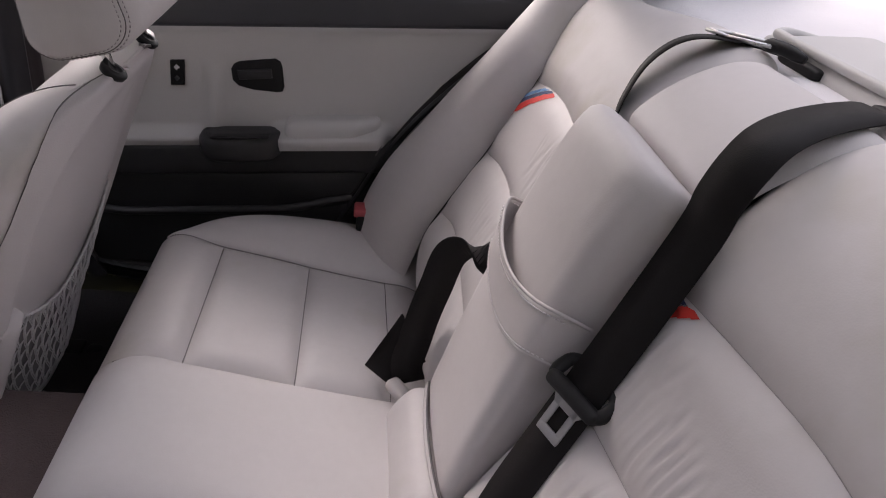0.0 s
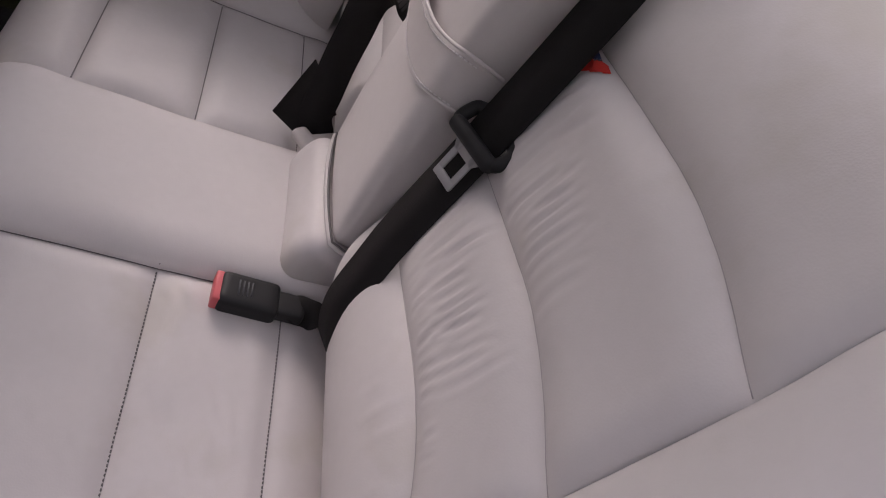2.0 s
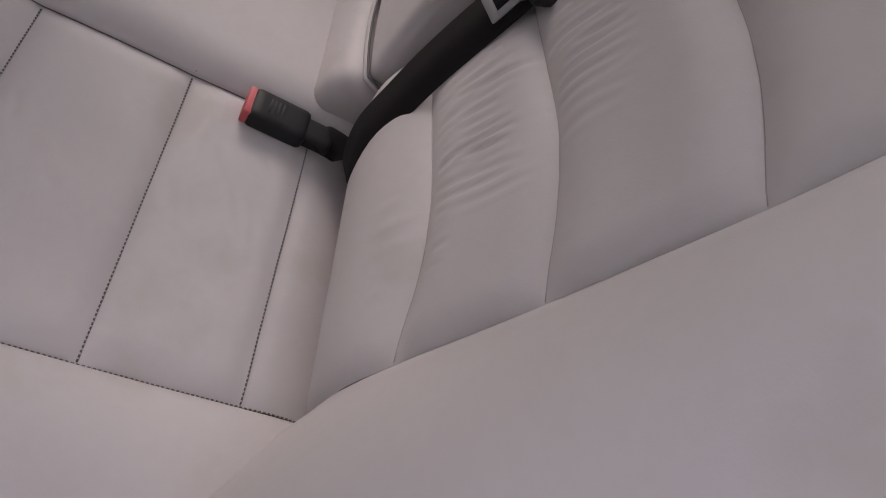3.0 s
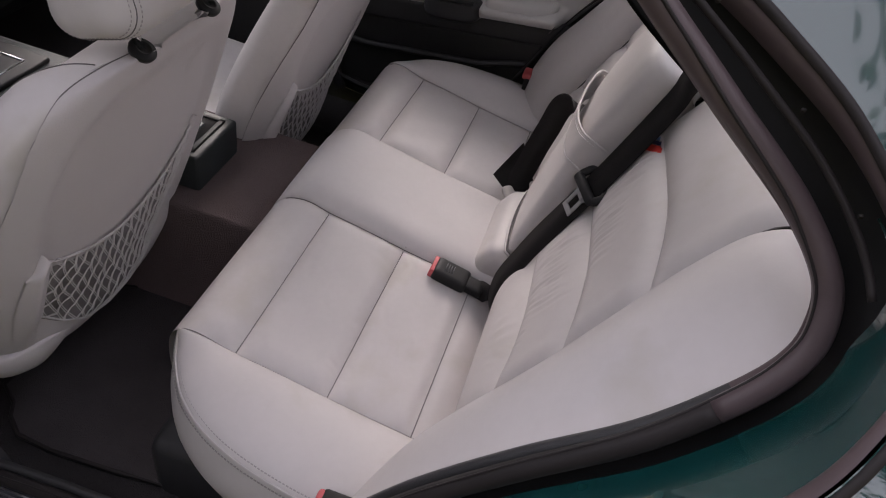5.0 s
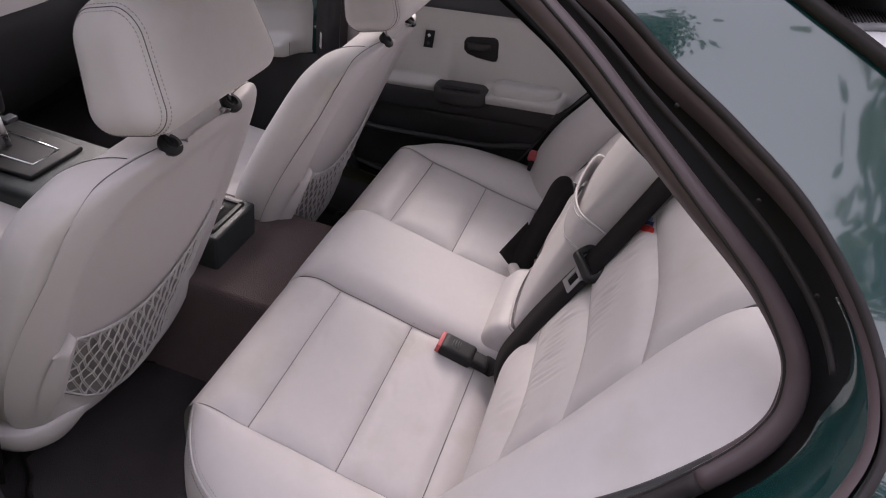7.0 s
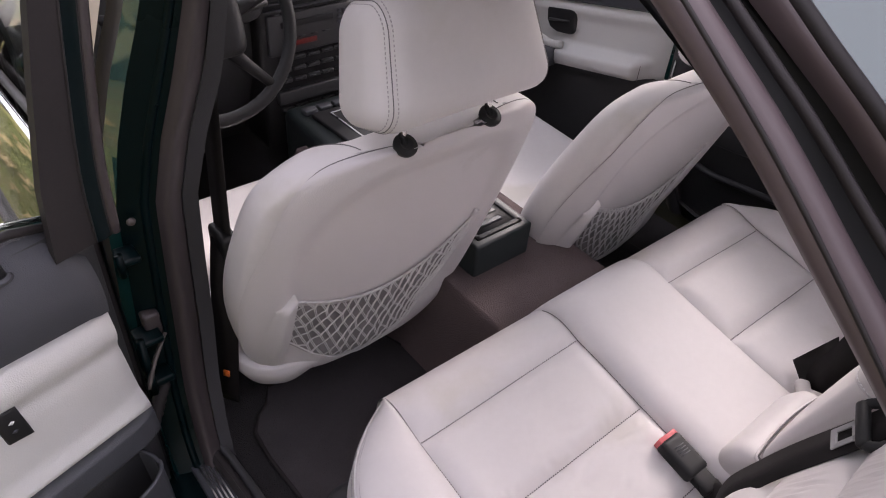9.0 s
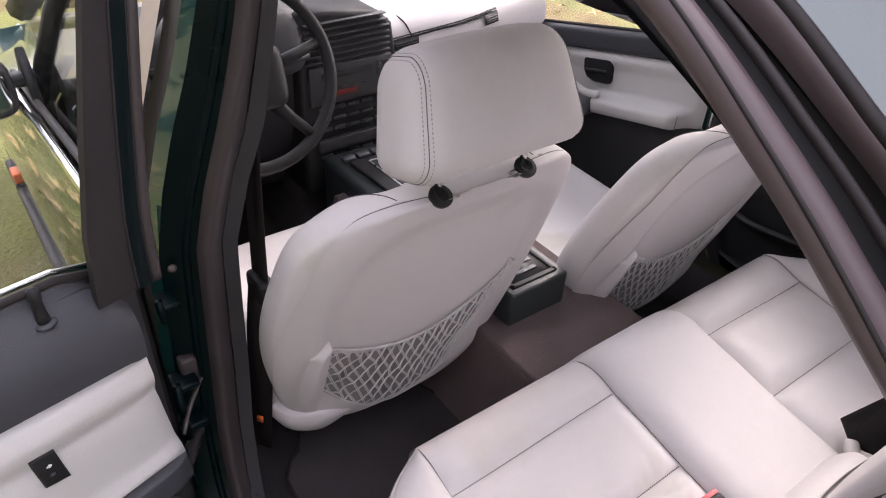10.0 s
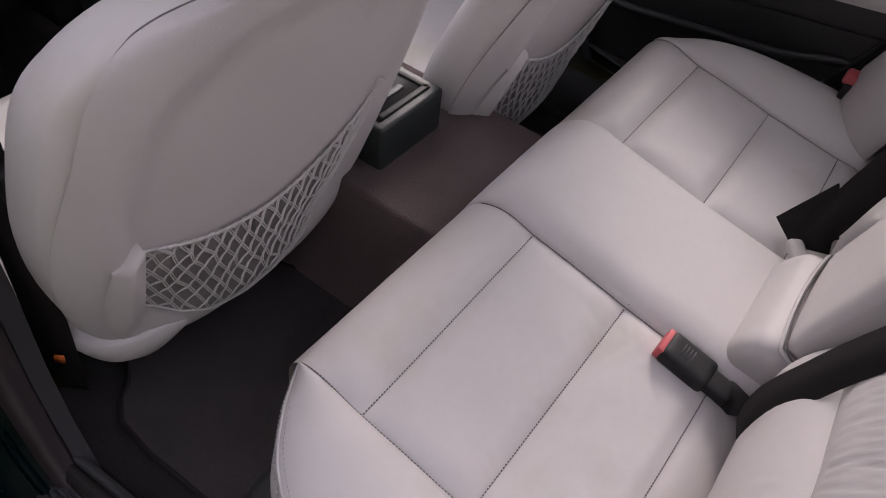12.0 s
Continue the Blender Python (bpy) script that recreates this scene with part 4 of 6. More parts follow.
    def hr(p):
        x, y, z = p
        w = 1.035 - 0.19 * (0.5 + 0.5 * z / 0.08)
        front = 0.012 * (x / 0.135) ** 2
        return tilt @ Vector((x * w, y * (1 - 0.15 * (z / 0.095)) + front, z - 0.006 * (x / 0.135) ** 2))
    head = part("headrest", pillow((0.302, 0.124, 0.166), 0.044, 20, hr), leather, t, "grey leather headrest with double stitched seams")
    for side in (-1, 1):
        for dx, r in ((0.131, 0), (0.1265, 1), (0.1355, 1)):
            rr = math.sqrt(0.044 ** 2 - (dx - 0.107) ** 2) + (0.0004 if r else 0.0002)
            path = []
            for k in range(72):
                a = 2 * math.pi * k / 72
                path.append(hr(Vector((dx * side, math.copysign(0.018, math.cos(a)) + rr * math.cos(a), math.copysign(0.039, math.sin(a)) + rr * math.sin(a)))))
            if r:
                part("stitching", stitches(path + path[:1], 0.0055, 0.003, 0.0005), thread, head)
            else:
                part("seam", tube(path, 0.0007, 5, True), seam_dark, head)
    for side in (-1, 1):
        x = 0.005 + 0.075 * side
        part("post", tube([(x, 0.511, 1.013), (x, 0.532, 1.085)], 0.0058, 14), chrome, t, "chromed headrest post")
        part("guide", lathe([(0.003, 0.0), (0.0075, 0.0002), (0.0085, 0.0022), (0.0105, 0.0026), (0.0115, 0.0012), (0.0155, 0.0014), (0.0168, 0.0002), (0.0174, -0.0016), (0.0162, -0.007)], 32, Matrix.Translation((x, 0.5085, 1.0175)) @ Matrix.Rotation(radians(32), 4, "X")), black_plastic, t, "black plastic post guide")
    # net pocket
    def net(a, b):
        x = -0.188 + 0.376 * a
        ztop = 0.700 - 0.078 * math.sin(math.pi * a) + 0.038 * a
        zbot = float(np.interp(a, (0, 0.12, 0.25, 0.4, 0.55, 0.7, 0.85, 1.0), (0.565, 0.508, 0.466, 0.448, 0.458, 0.494, 0.562, 0.675)))
        z = zbot + (ztop - zbot) * b
        p = shell_at(x, z)
        return Vector((x, p.y - 0.004 - 0.016 * math.sin(math.pi * a) * math.sin(math.pi * min(1.0, 0.06 + 0.90 * b)) ** 0.8, z))
    rng = random.Random(9)
    cords = []
    nu, nv = 17, 8
    jit = {}

    def node(i, j):
        if (i, j) not in jit:
            jit[i, j] = (rng.uniform(-0.17, 0.17) / nu, rng.uniform(-0.17, 0.17) / nv)
        du, dv = jit[i, j]
        a, b = i / nu + (0.5 / nu if j % 2 else 0), j / nv
        return net(min(1, max(0, a + du)), min(1, max(0, b + (dv if 0 < j < nv else 0))))
    for j in range(nv):
        for i in range(nu + 1):
            for k in ((i, i + 1) if j % 2 else (i - 1, i)):
                if 0 <= k <= nu:
                    p, q = node(i, j), node(k, j + 1)
                    for w in (-1, 1):
                        off = Vector((0.0011 * w, -0.0006 * w, 0.0009 * w))
                        mid = (p + q) / 2 + Vector((0, 0.0015, 0)) + off
                        cords.append(tube([p + off, mid, q + off], 0.0011, 4, caps=False))
    part("net", join(*cords), net_cord, t, "grey knotted cord storage net")
    # Sheet on the shell that puts the shade behind the net into colour.
    part("pocket_backing", grid(lambda a, b: shell_at(net(a, b).x, net(a, b).z) - Vector((0, 0.0022, 0)), lin(0, 1, 30), lin(0, 0.93, 10)), net_shade_grey, t)
    part("net_elastic", join(tube([net(a, 1.0) for a in lin(0, 1, 60)], 0.0019, 6), tube([net(a, 1.0) + Vector((0, 0.0026 * math.cos(a * 190), 0.0026 * math.sin(a * 190))) for a in lin(0, 1, 400)], 0.0011, 4)), net_cord, t)
    part("net_elastic", tube([net(a, 0.0) for a in lin(0, 1, 50)], 0.0018, 6), net_cord, t)
    # moulded bracket at the outer end: a raised tongue that runs out into the shell below
    def bracket(u, w):
        k = smooth(0.0, 0.5, w)
        top = 0.698 + 0.028 * u
        z = 0.47 + (top - 0.47) * w
        left = float(np.interp(z, (0.47, 0.55, 0.61, 0.66, 0.70), (-0.214, -0.225, -0.229, -0.226, -0.219)))
        x = left + (-0.187 - left) * u
        high = 0.013 * smooth(0.0, 0.55, u) * k * smooth(1.0, 0.955, w) + 0.0035 * k
        if u > 0.999 or w > 0.999:
            high = -0.004
        return shell_at(x, z) + Vector((0, -high, 0))
    part("net_bracket", grid(bracket, lin(0, 0.97, 16) + [0.99, 1.0], lin(0, 0.96, 30) + [0.98, 0.992, 1.0]), shell_grey, t, "moulded net bracket")

    def holder(p):
        z = 0.7135 + p.z - (0.012 * (0.5 + 0.5 * (p.x / 0.007)) if p.z > 0 else 0)
        return Vector((0.180 + p.x, shell_at(0.180, z).y + p.y, z))
    part("net_bracket", pillow((0.014, 0.016, 0.077), 0.0065, 8, holder), shell_grey, t, "moulded net bracket")
    # cushion, base and side trim
    part("seat_cushion", pillow((0.47, 0.52, 0.13), 0.05, 16, lambda p: Vector((p.x + 0.012, 1.0 + p.y, 0.44 + p.z + 0.04 * p.y + 0.035 * smooth(0.15, 0.24, abs(p.x))))), leather, t)
    hem = spline([(-0.268, 1.14, 0), (-0.268, 0.90, 0), (-0.264, 0.79, 0), (-0.246, 0.722, 0), (-0.208, 0.690, 0), (-0.165, 0.680, 0), (-0.120, 0.684, 0), (-0.085, 0.70, 0)], 50)

    def skirt(k, b):
        """A curved hem of pale plastic under the seat's outer rear corner."""
        p = hem[int(k)]
        e = smooth(30, 49, k)
        low, high = 0.428 + 0.022 * e + 0.02 * smooth(16, 0, k), 0.492 - 0.030 * e + 0.02 * smooth(16, 0, k)
        inward = (Vector((-0.10, 0.90, 0)) - Vector((p.x, p.y, 0))).normalized()
        return Vector((p.x, p.y, low + (high - low) * b)) + inward * (0.020 * (1 - b) ** 2 + 0.006 * b ** 4 + 0.03 * (b > 1.01))
    part("base_cover", join(grid(skirt, list(range(50)), lin(0, 1, 10)), grid(lambda k, b: skirt(k, 1.0) + (Vector((-0.10, 0.90, 0)) - Vector((hem[int(k)].x, hem[int(k)].y, 0))).normalized() * 0.07 * b, list(range(50)), lin(0, 1, 3)), grid(lambda k, b: skirt(k, 0.0) + (Vector((-0.10, 0.90, 0)) - Vector((hem[int(k)].x, hem[int(k)].y, 0))).normalized() * 0.07 * b, list(range(50)), lin(0, 1, 3))), shell_grey, t, "pale plastic seat base trim")
    part("rail", box((-0.20, 0.84, 0.285), (-0.16, 1.2, 0.35), 0.004), black_plastic, t)
    part("rail", box((0.16, 0.70, 0.285), (0.20, 1.2, 0.35), 0.004), black_plastic, t)
    part("rail_cap", lathe([(0.01, 0.0), (0.02, 0.01), (0.02, 0.03), (0.008, 0.045)], 16, Matrix.Translation((0.18, 0.70, 0.33)) @ Matrix.Rotation(radians(90), 4, "X")), black_plastic, t)
    return t


seat_l = front_seat()
seat_l.location = (-0.372, 0.62, 0.28)
seat_r = copy_thing(seat_l, Matrix.Translation((0.322, 0.575, 0.215)))
seat_r["label"] = "light grey leather passenger seat set lower, with net pocket"

# ---- floor ----
def floor():
    def prof(x):
        return 0.28 + 0.095 * smooth(0.225, 0.17, abs(x + 0.03))
    f = solo("floor", grid(lambda x, y: Vector((x, y, prof(x) + 0.02 * smooth(1.2, 1.6, y))), lin(-0.70, 0.70, 90), lin(-0.30, 1.75, 30)), carpet, "dark grey carpeted car floor", "floor")
    solo("tunnel_cover", grid(lambda x, y: Vector((x, y, prof(x) + 0.006 + 0.135 * smooth(0.34, 0.50, y) * smooth(0.188, 0.158, abs(x + 0.03)))), lin(-0.26, 0.20, 90), lin(0.3, 1.3, 60)), tunnel_carpet, "brown-grey carpet over transmission tunnel", "carpet")
    t = thing("floor_mat", (-0.42, 0.6, 0.285), "dark carpet floor mat with bound edge", "floor mat")
    out = [(-0.615, 0.42), (-0.25, 0.42), (-0.24, 0.74), (-0.26, 0.80), (-0.55, 0.82), (-0.575, 0.78), (-0.60, 0.765), (-0.625, 0.73), (-0.63, 0.66), (-0.625, 0.55)]
    part("carpet_face", prism(out, 2, 0.283, 0.292, 0.003), mat_carpet, t)
    part("binding", tube([(*p, 0.290) for p in out], 0.0045, 6, True), rubber, t)


floor()

# ---- centre console ----
def console():
    t = thing("centre_console", (-0.05, 0.9, 0.4), "dark plastic centre console with rear bin", "console")
    part("rear_bin", box((-0.135, 0.655, 0.37), (0.025, 0.95, 0.596), 0.007, 3), console_plastic, t)
    tray = part("ashtray", join(box((-0.118, 0.672, 0.594), (0.008, 0.684, 0.600), 0.002), box((-0.118, 0.672, 0.594), (-0.108, 0.80, 0.600), 0.002), box((-0.002, 0.672, 0.594), (0.008, 0.80, 0.600), 0.002), box((-0.118, 0.79, 0.594), (0.008, 0.80, 0.600), 0.002), box((-0.11, 0.68, 0.5945), (0.0, 0.795, 0.5968), 0)), black_plastic, t, "black rear ashtray")
    part("stub_bar", box((-0.085, 0.70, 0.596), (-0.025, 0.712, 0.602), 0.002), slate_plastic, tray)
    part("lid_slot", box((-0.095, 0.73, 0.5965), (-0.015, 0.775, 0.599), 0.002), dark_plastic, tray)
    part("front_block", box((-0.16, 0.93, 0.33), (0.10, 1.42, 0.57), 0.02, 3), console_plastic, t)
    plate = part("shift_plate", prism([(-0.11, 1.13), (0.05, 1.13), (0.06, 1.335), (-0.12, 1.335)], 2, 0.568, 0.582, 0.004), black_plastic, t)
    part("bezel", tube([(-0.07, 1.16, 0.583), (0.01, 1.16, 0.583), (0.015, 1.31, 0.583), (-0.075, 1.31, 0.583)], 0.0022, 6, True), steel, plate)
    part("shift_lever", tube([(-0.03, 1.262, 0.58), (-0.03, 1.28, 0.665)], 0.007, 10), steel, t)
    part("shift_knob", pillow((0.045, 0.05, 0.075), 0.02, 8, lambda p: p + Vector((-0.03, 1.284, 0.69))), black_plastic, t)
    for k in range(5):
        part("switch", box((-0.13 + 0.045 * k, 1.345, 0.57), (-0.093 + 0.045 * k, 1.37, 0.584), 0.003), slate_plastic, t)
    return t


console()

# ---- car body, open side ----
SILL = [(-0.575, 0.55, 1.435), (-0.585, 0.30, 1.43), (-0.597, 0.16, 1.40), (-0.60, 0.041, 1.335), (-0.60, -0.041, 1.273), (-0.602, -0.104, 1.226), (-0.61, -0.188, 1.166), (-0.625, -0.23, 1.127), (-0.637, -0.242, 1.09), (-0.648, -0.237, 1.055), (-0.66, -0.209, 1.011), (-0.678, -0.150, 0.946), (-0.69, -0.062, 0.862), (-0.70, 0.027, 0.758), (-0.705, 0.09, 0.66), (-0.702, 0.14, 0.56), (-0.697, 0.20, 0.46), (-0.69, 0.29, 0.385), (-0.688, 0.42, 0.35), (-0.688, 0.58, 0.345), (-0.70, 0.72, 0.36)]
EDGE_OUT = [(-0.54, 0.55, 1.462), (-0.542, 0.28, 1.455), (-0.55, 0.12, 1.42), (-0.569, 0.0, 1.363), (-0.574, -0.06, 1.327), (-0.591, -0.122, 1.297), (-0.622, -0.19, 1.26), (-0.672, -0.25, 1.207), (-0.735, -0.27, 1.165), (-0.785, -0.25, 1.125), (-0.815, -0.22, 1.07), (-0.835, -0.165, 0.98), (-0.842, -0.09, 0.87), (-0.845, -0.01, 0.755), (-0.845, 0.05, 0.64), (-0.842, 0.10, 0.54), (-0.838, 0.16, 0.44), (-0.83, 0.26, 0.355), (-0.825, 0.40, 0.315), (-0.825, 0.58, 0.31), (-0.825, 0.74, 0.315)]
REAR = [(-0.52, 0.50, 1.505), (-0.50, 0.20, 1.50), (-0.485, 0.046, 1.469), (-0.503, -0.059, 1.416), (-0.529, -0.136, 1.383), (-0.548, -0.218, 1.352), (-0.588, -0.368, 1.29), (-0.645, -0.528, 1.219), (-0.714, -0.686, 1.136), (-0.78, -0.80, 1.08), (-0.83, -0.90, 1.0), (-0.845, -0.95, 0.92), (-0.85, -0.95, 0.82), (-0.85, -0.95, 0.72), (-0.85, -0.60, 0.56), (-0.845, -0.30, 0.46), (-0.842, -0.10, 0.38), (-0.835, 0.10, 0.27), (-0.83, 0.30, 0.22), (-0.83, 0.55, 0.21), (-0.83, 0.75, 0.21)]


def opening(side):
    n = 160
    a, b, c = spline(SILL, n), spline(EDGE_OUT, n), spline(REAR, n)
    for row in (a, b, c):
        for p in row:
            p.x *= -side
    t = thing("door_opening_" + ("left" if side < 0 else "right"), tuple(a[n // 2]), "dark green painted door opening with black weather seals", "car body", "", "structure")
    seal, seal2 = [], []
    for i in range(n):
        u = (b[i] - a[i]).normalized()
        d = (a[min(i + 1, n - 1)] - a[max(i - 1, 0)]).normalized()
        w = u.cross(d).normalized()
        seal.append((u, w))
    if seal[n // 4][1].x * side < 0:
        seal = [(u, -w) for u, w in seal]

    def band(f0, f1, lift=0.0, k0=0, k1=n, nf=8, arch=0.0):
        def at(f, k):
            i = int(k)
            p = a[i].lerp(b[i], f)
            g = (f - f0) / (f1 - f0)
            dip = -0.018 * math.sin(math.pi * f)
            return p + seal[i][1] * (dip + lift + arch * math.sin(math.pi * g))
        return grid(at, lin(f0, f1, nf), list(range(k0, k1)))
    part("inner_trim", band(0.0, 0.14, 0.004, 0, 80, arch=0.010), brown_rubber, t, "weathered brown edge trim")
    part("inner_trim", band(0.0, 0.14, 0.004, 79, n, arch=0.010), dark_plastic, t, "dark edge trim round the opening")
    for k0, k1, m in ((0, 82, brown_rubber), (81, n, rubber)):
        part("inner_seal", tube([a[i].lerp(b[i], 0.19) + seal[i][1] * 0.006 for i in range(k0, k1)], 0.0115, 10), m, t, "hollow rubber door seal")
    part("seal_groove", tube([a[i].lerp(b[i], 0.19) + seal[i][1] * 0.0172 for i in range(n)], 0.0016, 5), rubber, t)
    part("channel", band(0.02, 0.76, -0.012, 0, 68), black_plastic, t)
    part("backing", band(0.0, 1.0, -0.02), black_plastic, t)
    part("lip", tube([a[i].lerp(b[i], 0.565) + seal[i][1] * 0.001 for i in range(60)], 0.0035, 6), rubber, t)
    def fade(g, k, f0, f1, h0, h1, lift, arch):
        """A band whose two edges move from f0, f1 to h0, h1 round the lower corner."""
        i = int(k)
        r = smooth(54, 66, i)
        f = (f0 + (h0 - f0) * r) * (1 - g) + (f1 + (h1 - f1) * r) * g
        return a[i].lerp(b[i], f) + seal[i][1] * (lift - 0.018 * math.sin(math.pi * f) + arch * math.sin(math.pi * g))
    part("outer_band", grid(lambda g, k: fade(g, k, 0.74, 1.0, 0.85, 1.0, 0.003 * smooth(54, 66, k), 0.006), lin(0, 1, 8), list(range(n))), brown_rubber, t, "weathered brown rubber strip")
    part("painted_jamb", grid(lambda g, k: fade(g, k, 0.57, 0.60, 0.26, 0.87, -0.006 + 0.004 * smooth(54, 66, k), 0.008 * smooth(54, 66, k)), lin(0, 1, 8), list(range(53, n))), paint, t, "dark green painted door jamb")
    part("edge_gap", tube([b[i].lerp(c[i], 0.01) for i in range(78)], 0.0045, 6), rubber, t)

    def skin(f, k):
        i = int(k)
        p = b[i].lerp(c[i], f)
        w = min(1.0, (c[i] - b[i]).length / 0.5) ** 2
        return p + Vector((side * (0.007 + 0.013 * smooth(60, 100, i)) * w * math.sin(math.pi * f), 0, 0.004 * w * math.sin(math.pi * f) * smooth(100, 60, i)))
    part("quarter_panel", grid(skin, lin(0, 1, 16), list(range(n))), paint, t, "dark green glossy rear quarter panel")
    part("window_trim", tube([c[i] + Vector((0, -0.004, 0.004)) for i in range(4, 90)], 0.007, 6), rubber, t)
    for i in (34, 44, 52):
        m = Matrix.Translation(a[i].lerp(b[i], 0.7) + seal[i][1] * 0.006)
        part("screw", lathe([(0.0005, 0.0018), (0.0017, 0.0015), (0.0022, 0.0)], 10, m @ Matrix.Rotation(radians(90), 4, "Y")), rubber, t)
    return t


opening(-1)
opening(1)


# ---- B-pillar beside the open door ----
def b_pillar(side):
    t = thing("b_pillar_" + ("left" if side < 0 else "right"), (0.68 * side, 0.78, 0.9), "grey trimmed door pillar with dark green paint and seals", "car pillar", "", "structure")
    zs = [0.33, 0.40, 0.50, 0.63, 0.75, 0.88, 0.98, 1.07, 1.15, 1.22, 1.32, 1.46]
    xe = [0.692, 0.684, 0.672, 0.658, 0.652, 0.645, 0.62, 0.59, 0.577, 0.565, 0.555, 0.54]
    ye = [0.665, 0.70, 0.73, 0.742, 0.744, 0.742, 0.732, 0.72, 0.71, 0.70, 0.69, 0.67]
    xo = [0.80, 0.80, 0.795, 0.785, 0.775, 0.765, 0.745, 0.72, 0.69, 0.67, 0.64, 0.60]
    fine = lin(0.33, 1.46, 46)

    def at(z):
        return [float(np.interp(z, zs, r)) for r in (xe, ye, xo)]

    def face(f0, f1, d0, d1):
        def fn(f, z):
            a, y, o = at(z)
            return Vector(((a + (o - a) * f) * side, y + d0 + (d1 - d0) * (f - f0) / (f1 - f0), z))
        return grid(fn, lin(f0, f1, 6), fine)
    part("trim", face(0.0, 0.17, 0.0, 0.008), trim_grey, t, "grey plastic pillar trim")
    part("trim_side", grid(lambda f, z: Vector(((at(z)[0] - 0.012 * math.sin(math.pi * f)) * side, at(z)[1] + (0.16 if side < 0 else 0.045) * f, z)), lin(0, 1, 6), fine), trim_grey, t)
    def bead(f, z):
        a, y, o = at(z)
        g = (f - 0.17) / 0.32
        return Vector(((a + (o - a) * f) * side, y + 0.012 - 0.014 * math.sin(math.pi * g) ** 0.7 + 0.004 * math.sin(2 * math.pi * g), z))
    part("seal", grid(bead, lin(0.17, 0.49, 12), fine), pillar_rubber, t, "weathered rubber pillar seal")
    part("painted_face", face(0.48, 0.90, 0.014, 0.03), shaded_paint, t, "dark green painted pillar face")
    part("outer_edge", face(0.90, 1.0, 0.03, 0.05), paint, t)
    # Tube added along the pillar to give its paint a streak of highlight.
    part("pressed_ridge", tube([Vector(((at(z)[0] + (at(z)[2] - at(z)[0]) * 0.60) * side, at(z)[1] + 0.022, z)) for z in fine], 0.0075, 8), shaded_paint, t, "raised ridge added to catch a glint")
    part("shut_face", grid(lambda f, z: Vector((at(z)[2] * side, at(z)[1] + 0.05 + 0.05 * f, z)), lin(0, 1, 4), fine), rubber, t)
    if side > 0:
        part("rubber_return", grid(lambda f, z: Vector((at(z)[0] + 0.002 + 0.065 * f, at(z)[1] + 0.044 + 0.06 * f, z)), lin(0, 1, 6), fine), rubber, t)
        part("sticker", move(join(box((0.0, -0.001, 0.0), (0.016, 0.0, 0.045), 0)), Matrix.Translation((0.668, 0.806, 0.705)) @ Matrix.Rotation(radians(43), 4, "Z")), panel_grey, t, "small white printed sticker")
        part("label_bars", move(join(*[box((0.003, -0.002, 0.006 + 0.009 * k), (0.012, -0.0005, 0.011 + 0.009 * k), 0) for k in range(4)]), Matrix.Translation((0.668, 0.806, 0.705)) @ Matrix.Rotation(radians(43), 4, "Z")), rubber, t)
    if side < 0:
        # Plain dark block stands in for the hinge recess.
        part("striker_recess", box((-0.765, 0.750, 0.615), (-0.738, 0.775, 0.68), 0.005), pillar_rubber, t, "dark block for the hinge recess")
        part("check_arm", ribbon(spline([(-0.738, 0.752, 0.632), (-0.757, 0.736, 0.618), (-0.775, 0.722, 0.600), (-0.795, 0.702, 0.578)], 12), (0.3, -0.5, 0.8), 0.014, 0.005), bare_metal, t, "bare metal door check arm")
        part("hinge", join(box((-0.785, 0.725, 0.545), (-0.745, 0.77, 0.56), 0.004), box((-0.785, 0.725, 0.64), (-0.745, 0.77, 0.652), 0.004), tube([(-0.782, 0.728, 0.535), (-0.782, 0.728, 0.66)], 0.007, 10)), shaded_paint, t)
        part("hinge", join(box((-0.775, 0.735, 0.80), (-0.745, 0.775, 0.812), 0.004), tube([(-0.775, 0.738, 0.785), (-0.775, 0.738, 0.825)], 0.006, 10)), shaded_paint, t)
        part("bolt", lathe([(0.002, 0.004), (0.006, 0.003), (0.007, 0.0)], 8, Matrix.Translation((-0.742, 0.757, 0.86)) @ Matrix.Rotation(radians(90), 4, "X")), bare_metal, t)
        part("cable_boot", tube(spline([(-0.75, 0.765, 0.52), (-0.775, 0.74, 0.505), (-0.80, 0.705, 0.50), (-0.82, 0.675, 0.51)], 20), [0.011 + 0.002 * (i % 2) for i in range(20)], 10), rubber, t)
    return t


b_pillar(-1)
b_pillar(1)


def front_belt():
    t = thing("front_seat_belt", (-0.61, 0.77, 0.75), "black front seat belt hanging beside driver's seat", "seat belt")
    p = spline([(-0.555, 0.815, 1.40), (-0.575, 0.80, 1.15), (-0.596, 0.785, 0.9), (-0.608, 0.772, 0.76)], 24)
    part("webbing", ribbon(p, (-0.15, 0.98, 0), 0.046, 0.0018), webbing, t)
    p = spline([(-0.609, 0.765, 0.765), (-0.630, 0.742, 0.70), (-0.637, 0.755, 0.58), (-0.643, 0.772, 0.46), (-0.648, 0.785, 0.36)], 24)
    part("webbing", ribbon(p, (-0.62, 0.78, 0), 0.047, 0.0018), webbing, t)
    part("tongue", pillow((0.03, 0.062, 0.05), 0.008, 6, lambda q: q + Vector((-0.607, 0.772, 0.752))), black_plastic, t)
    part("blade", box((-0.603, 0.755, 0.70), (-0.600, 0.785, 0.735), 0.001), steel, t)
    part("label", ribbon([(-0.6465, 0.7655, 0.462), (-0.6475, 0.7675, 0.446)], (-0.62, 0.78, 0), 0.012, 0.003), orange_plastic, t, "orange belt warning label")


front_belt()


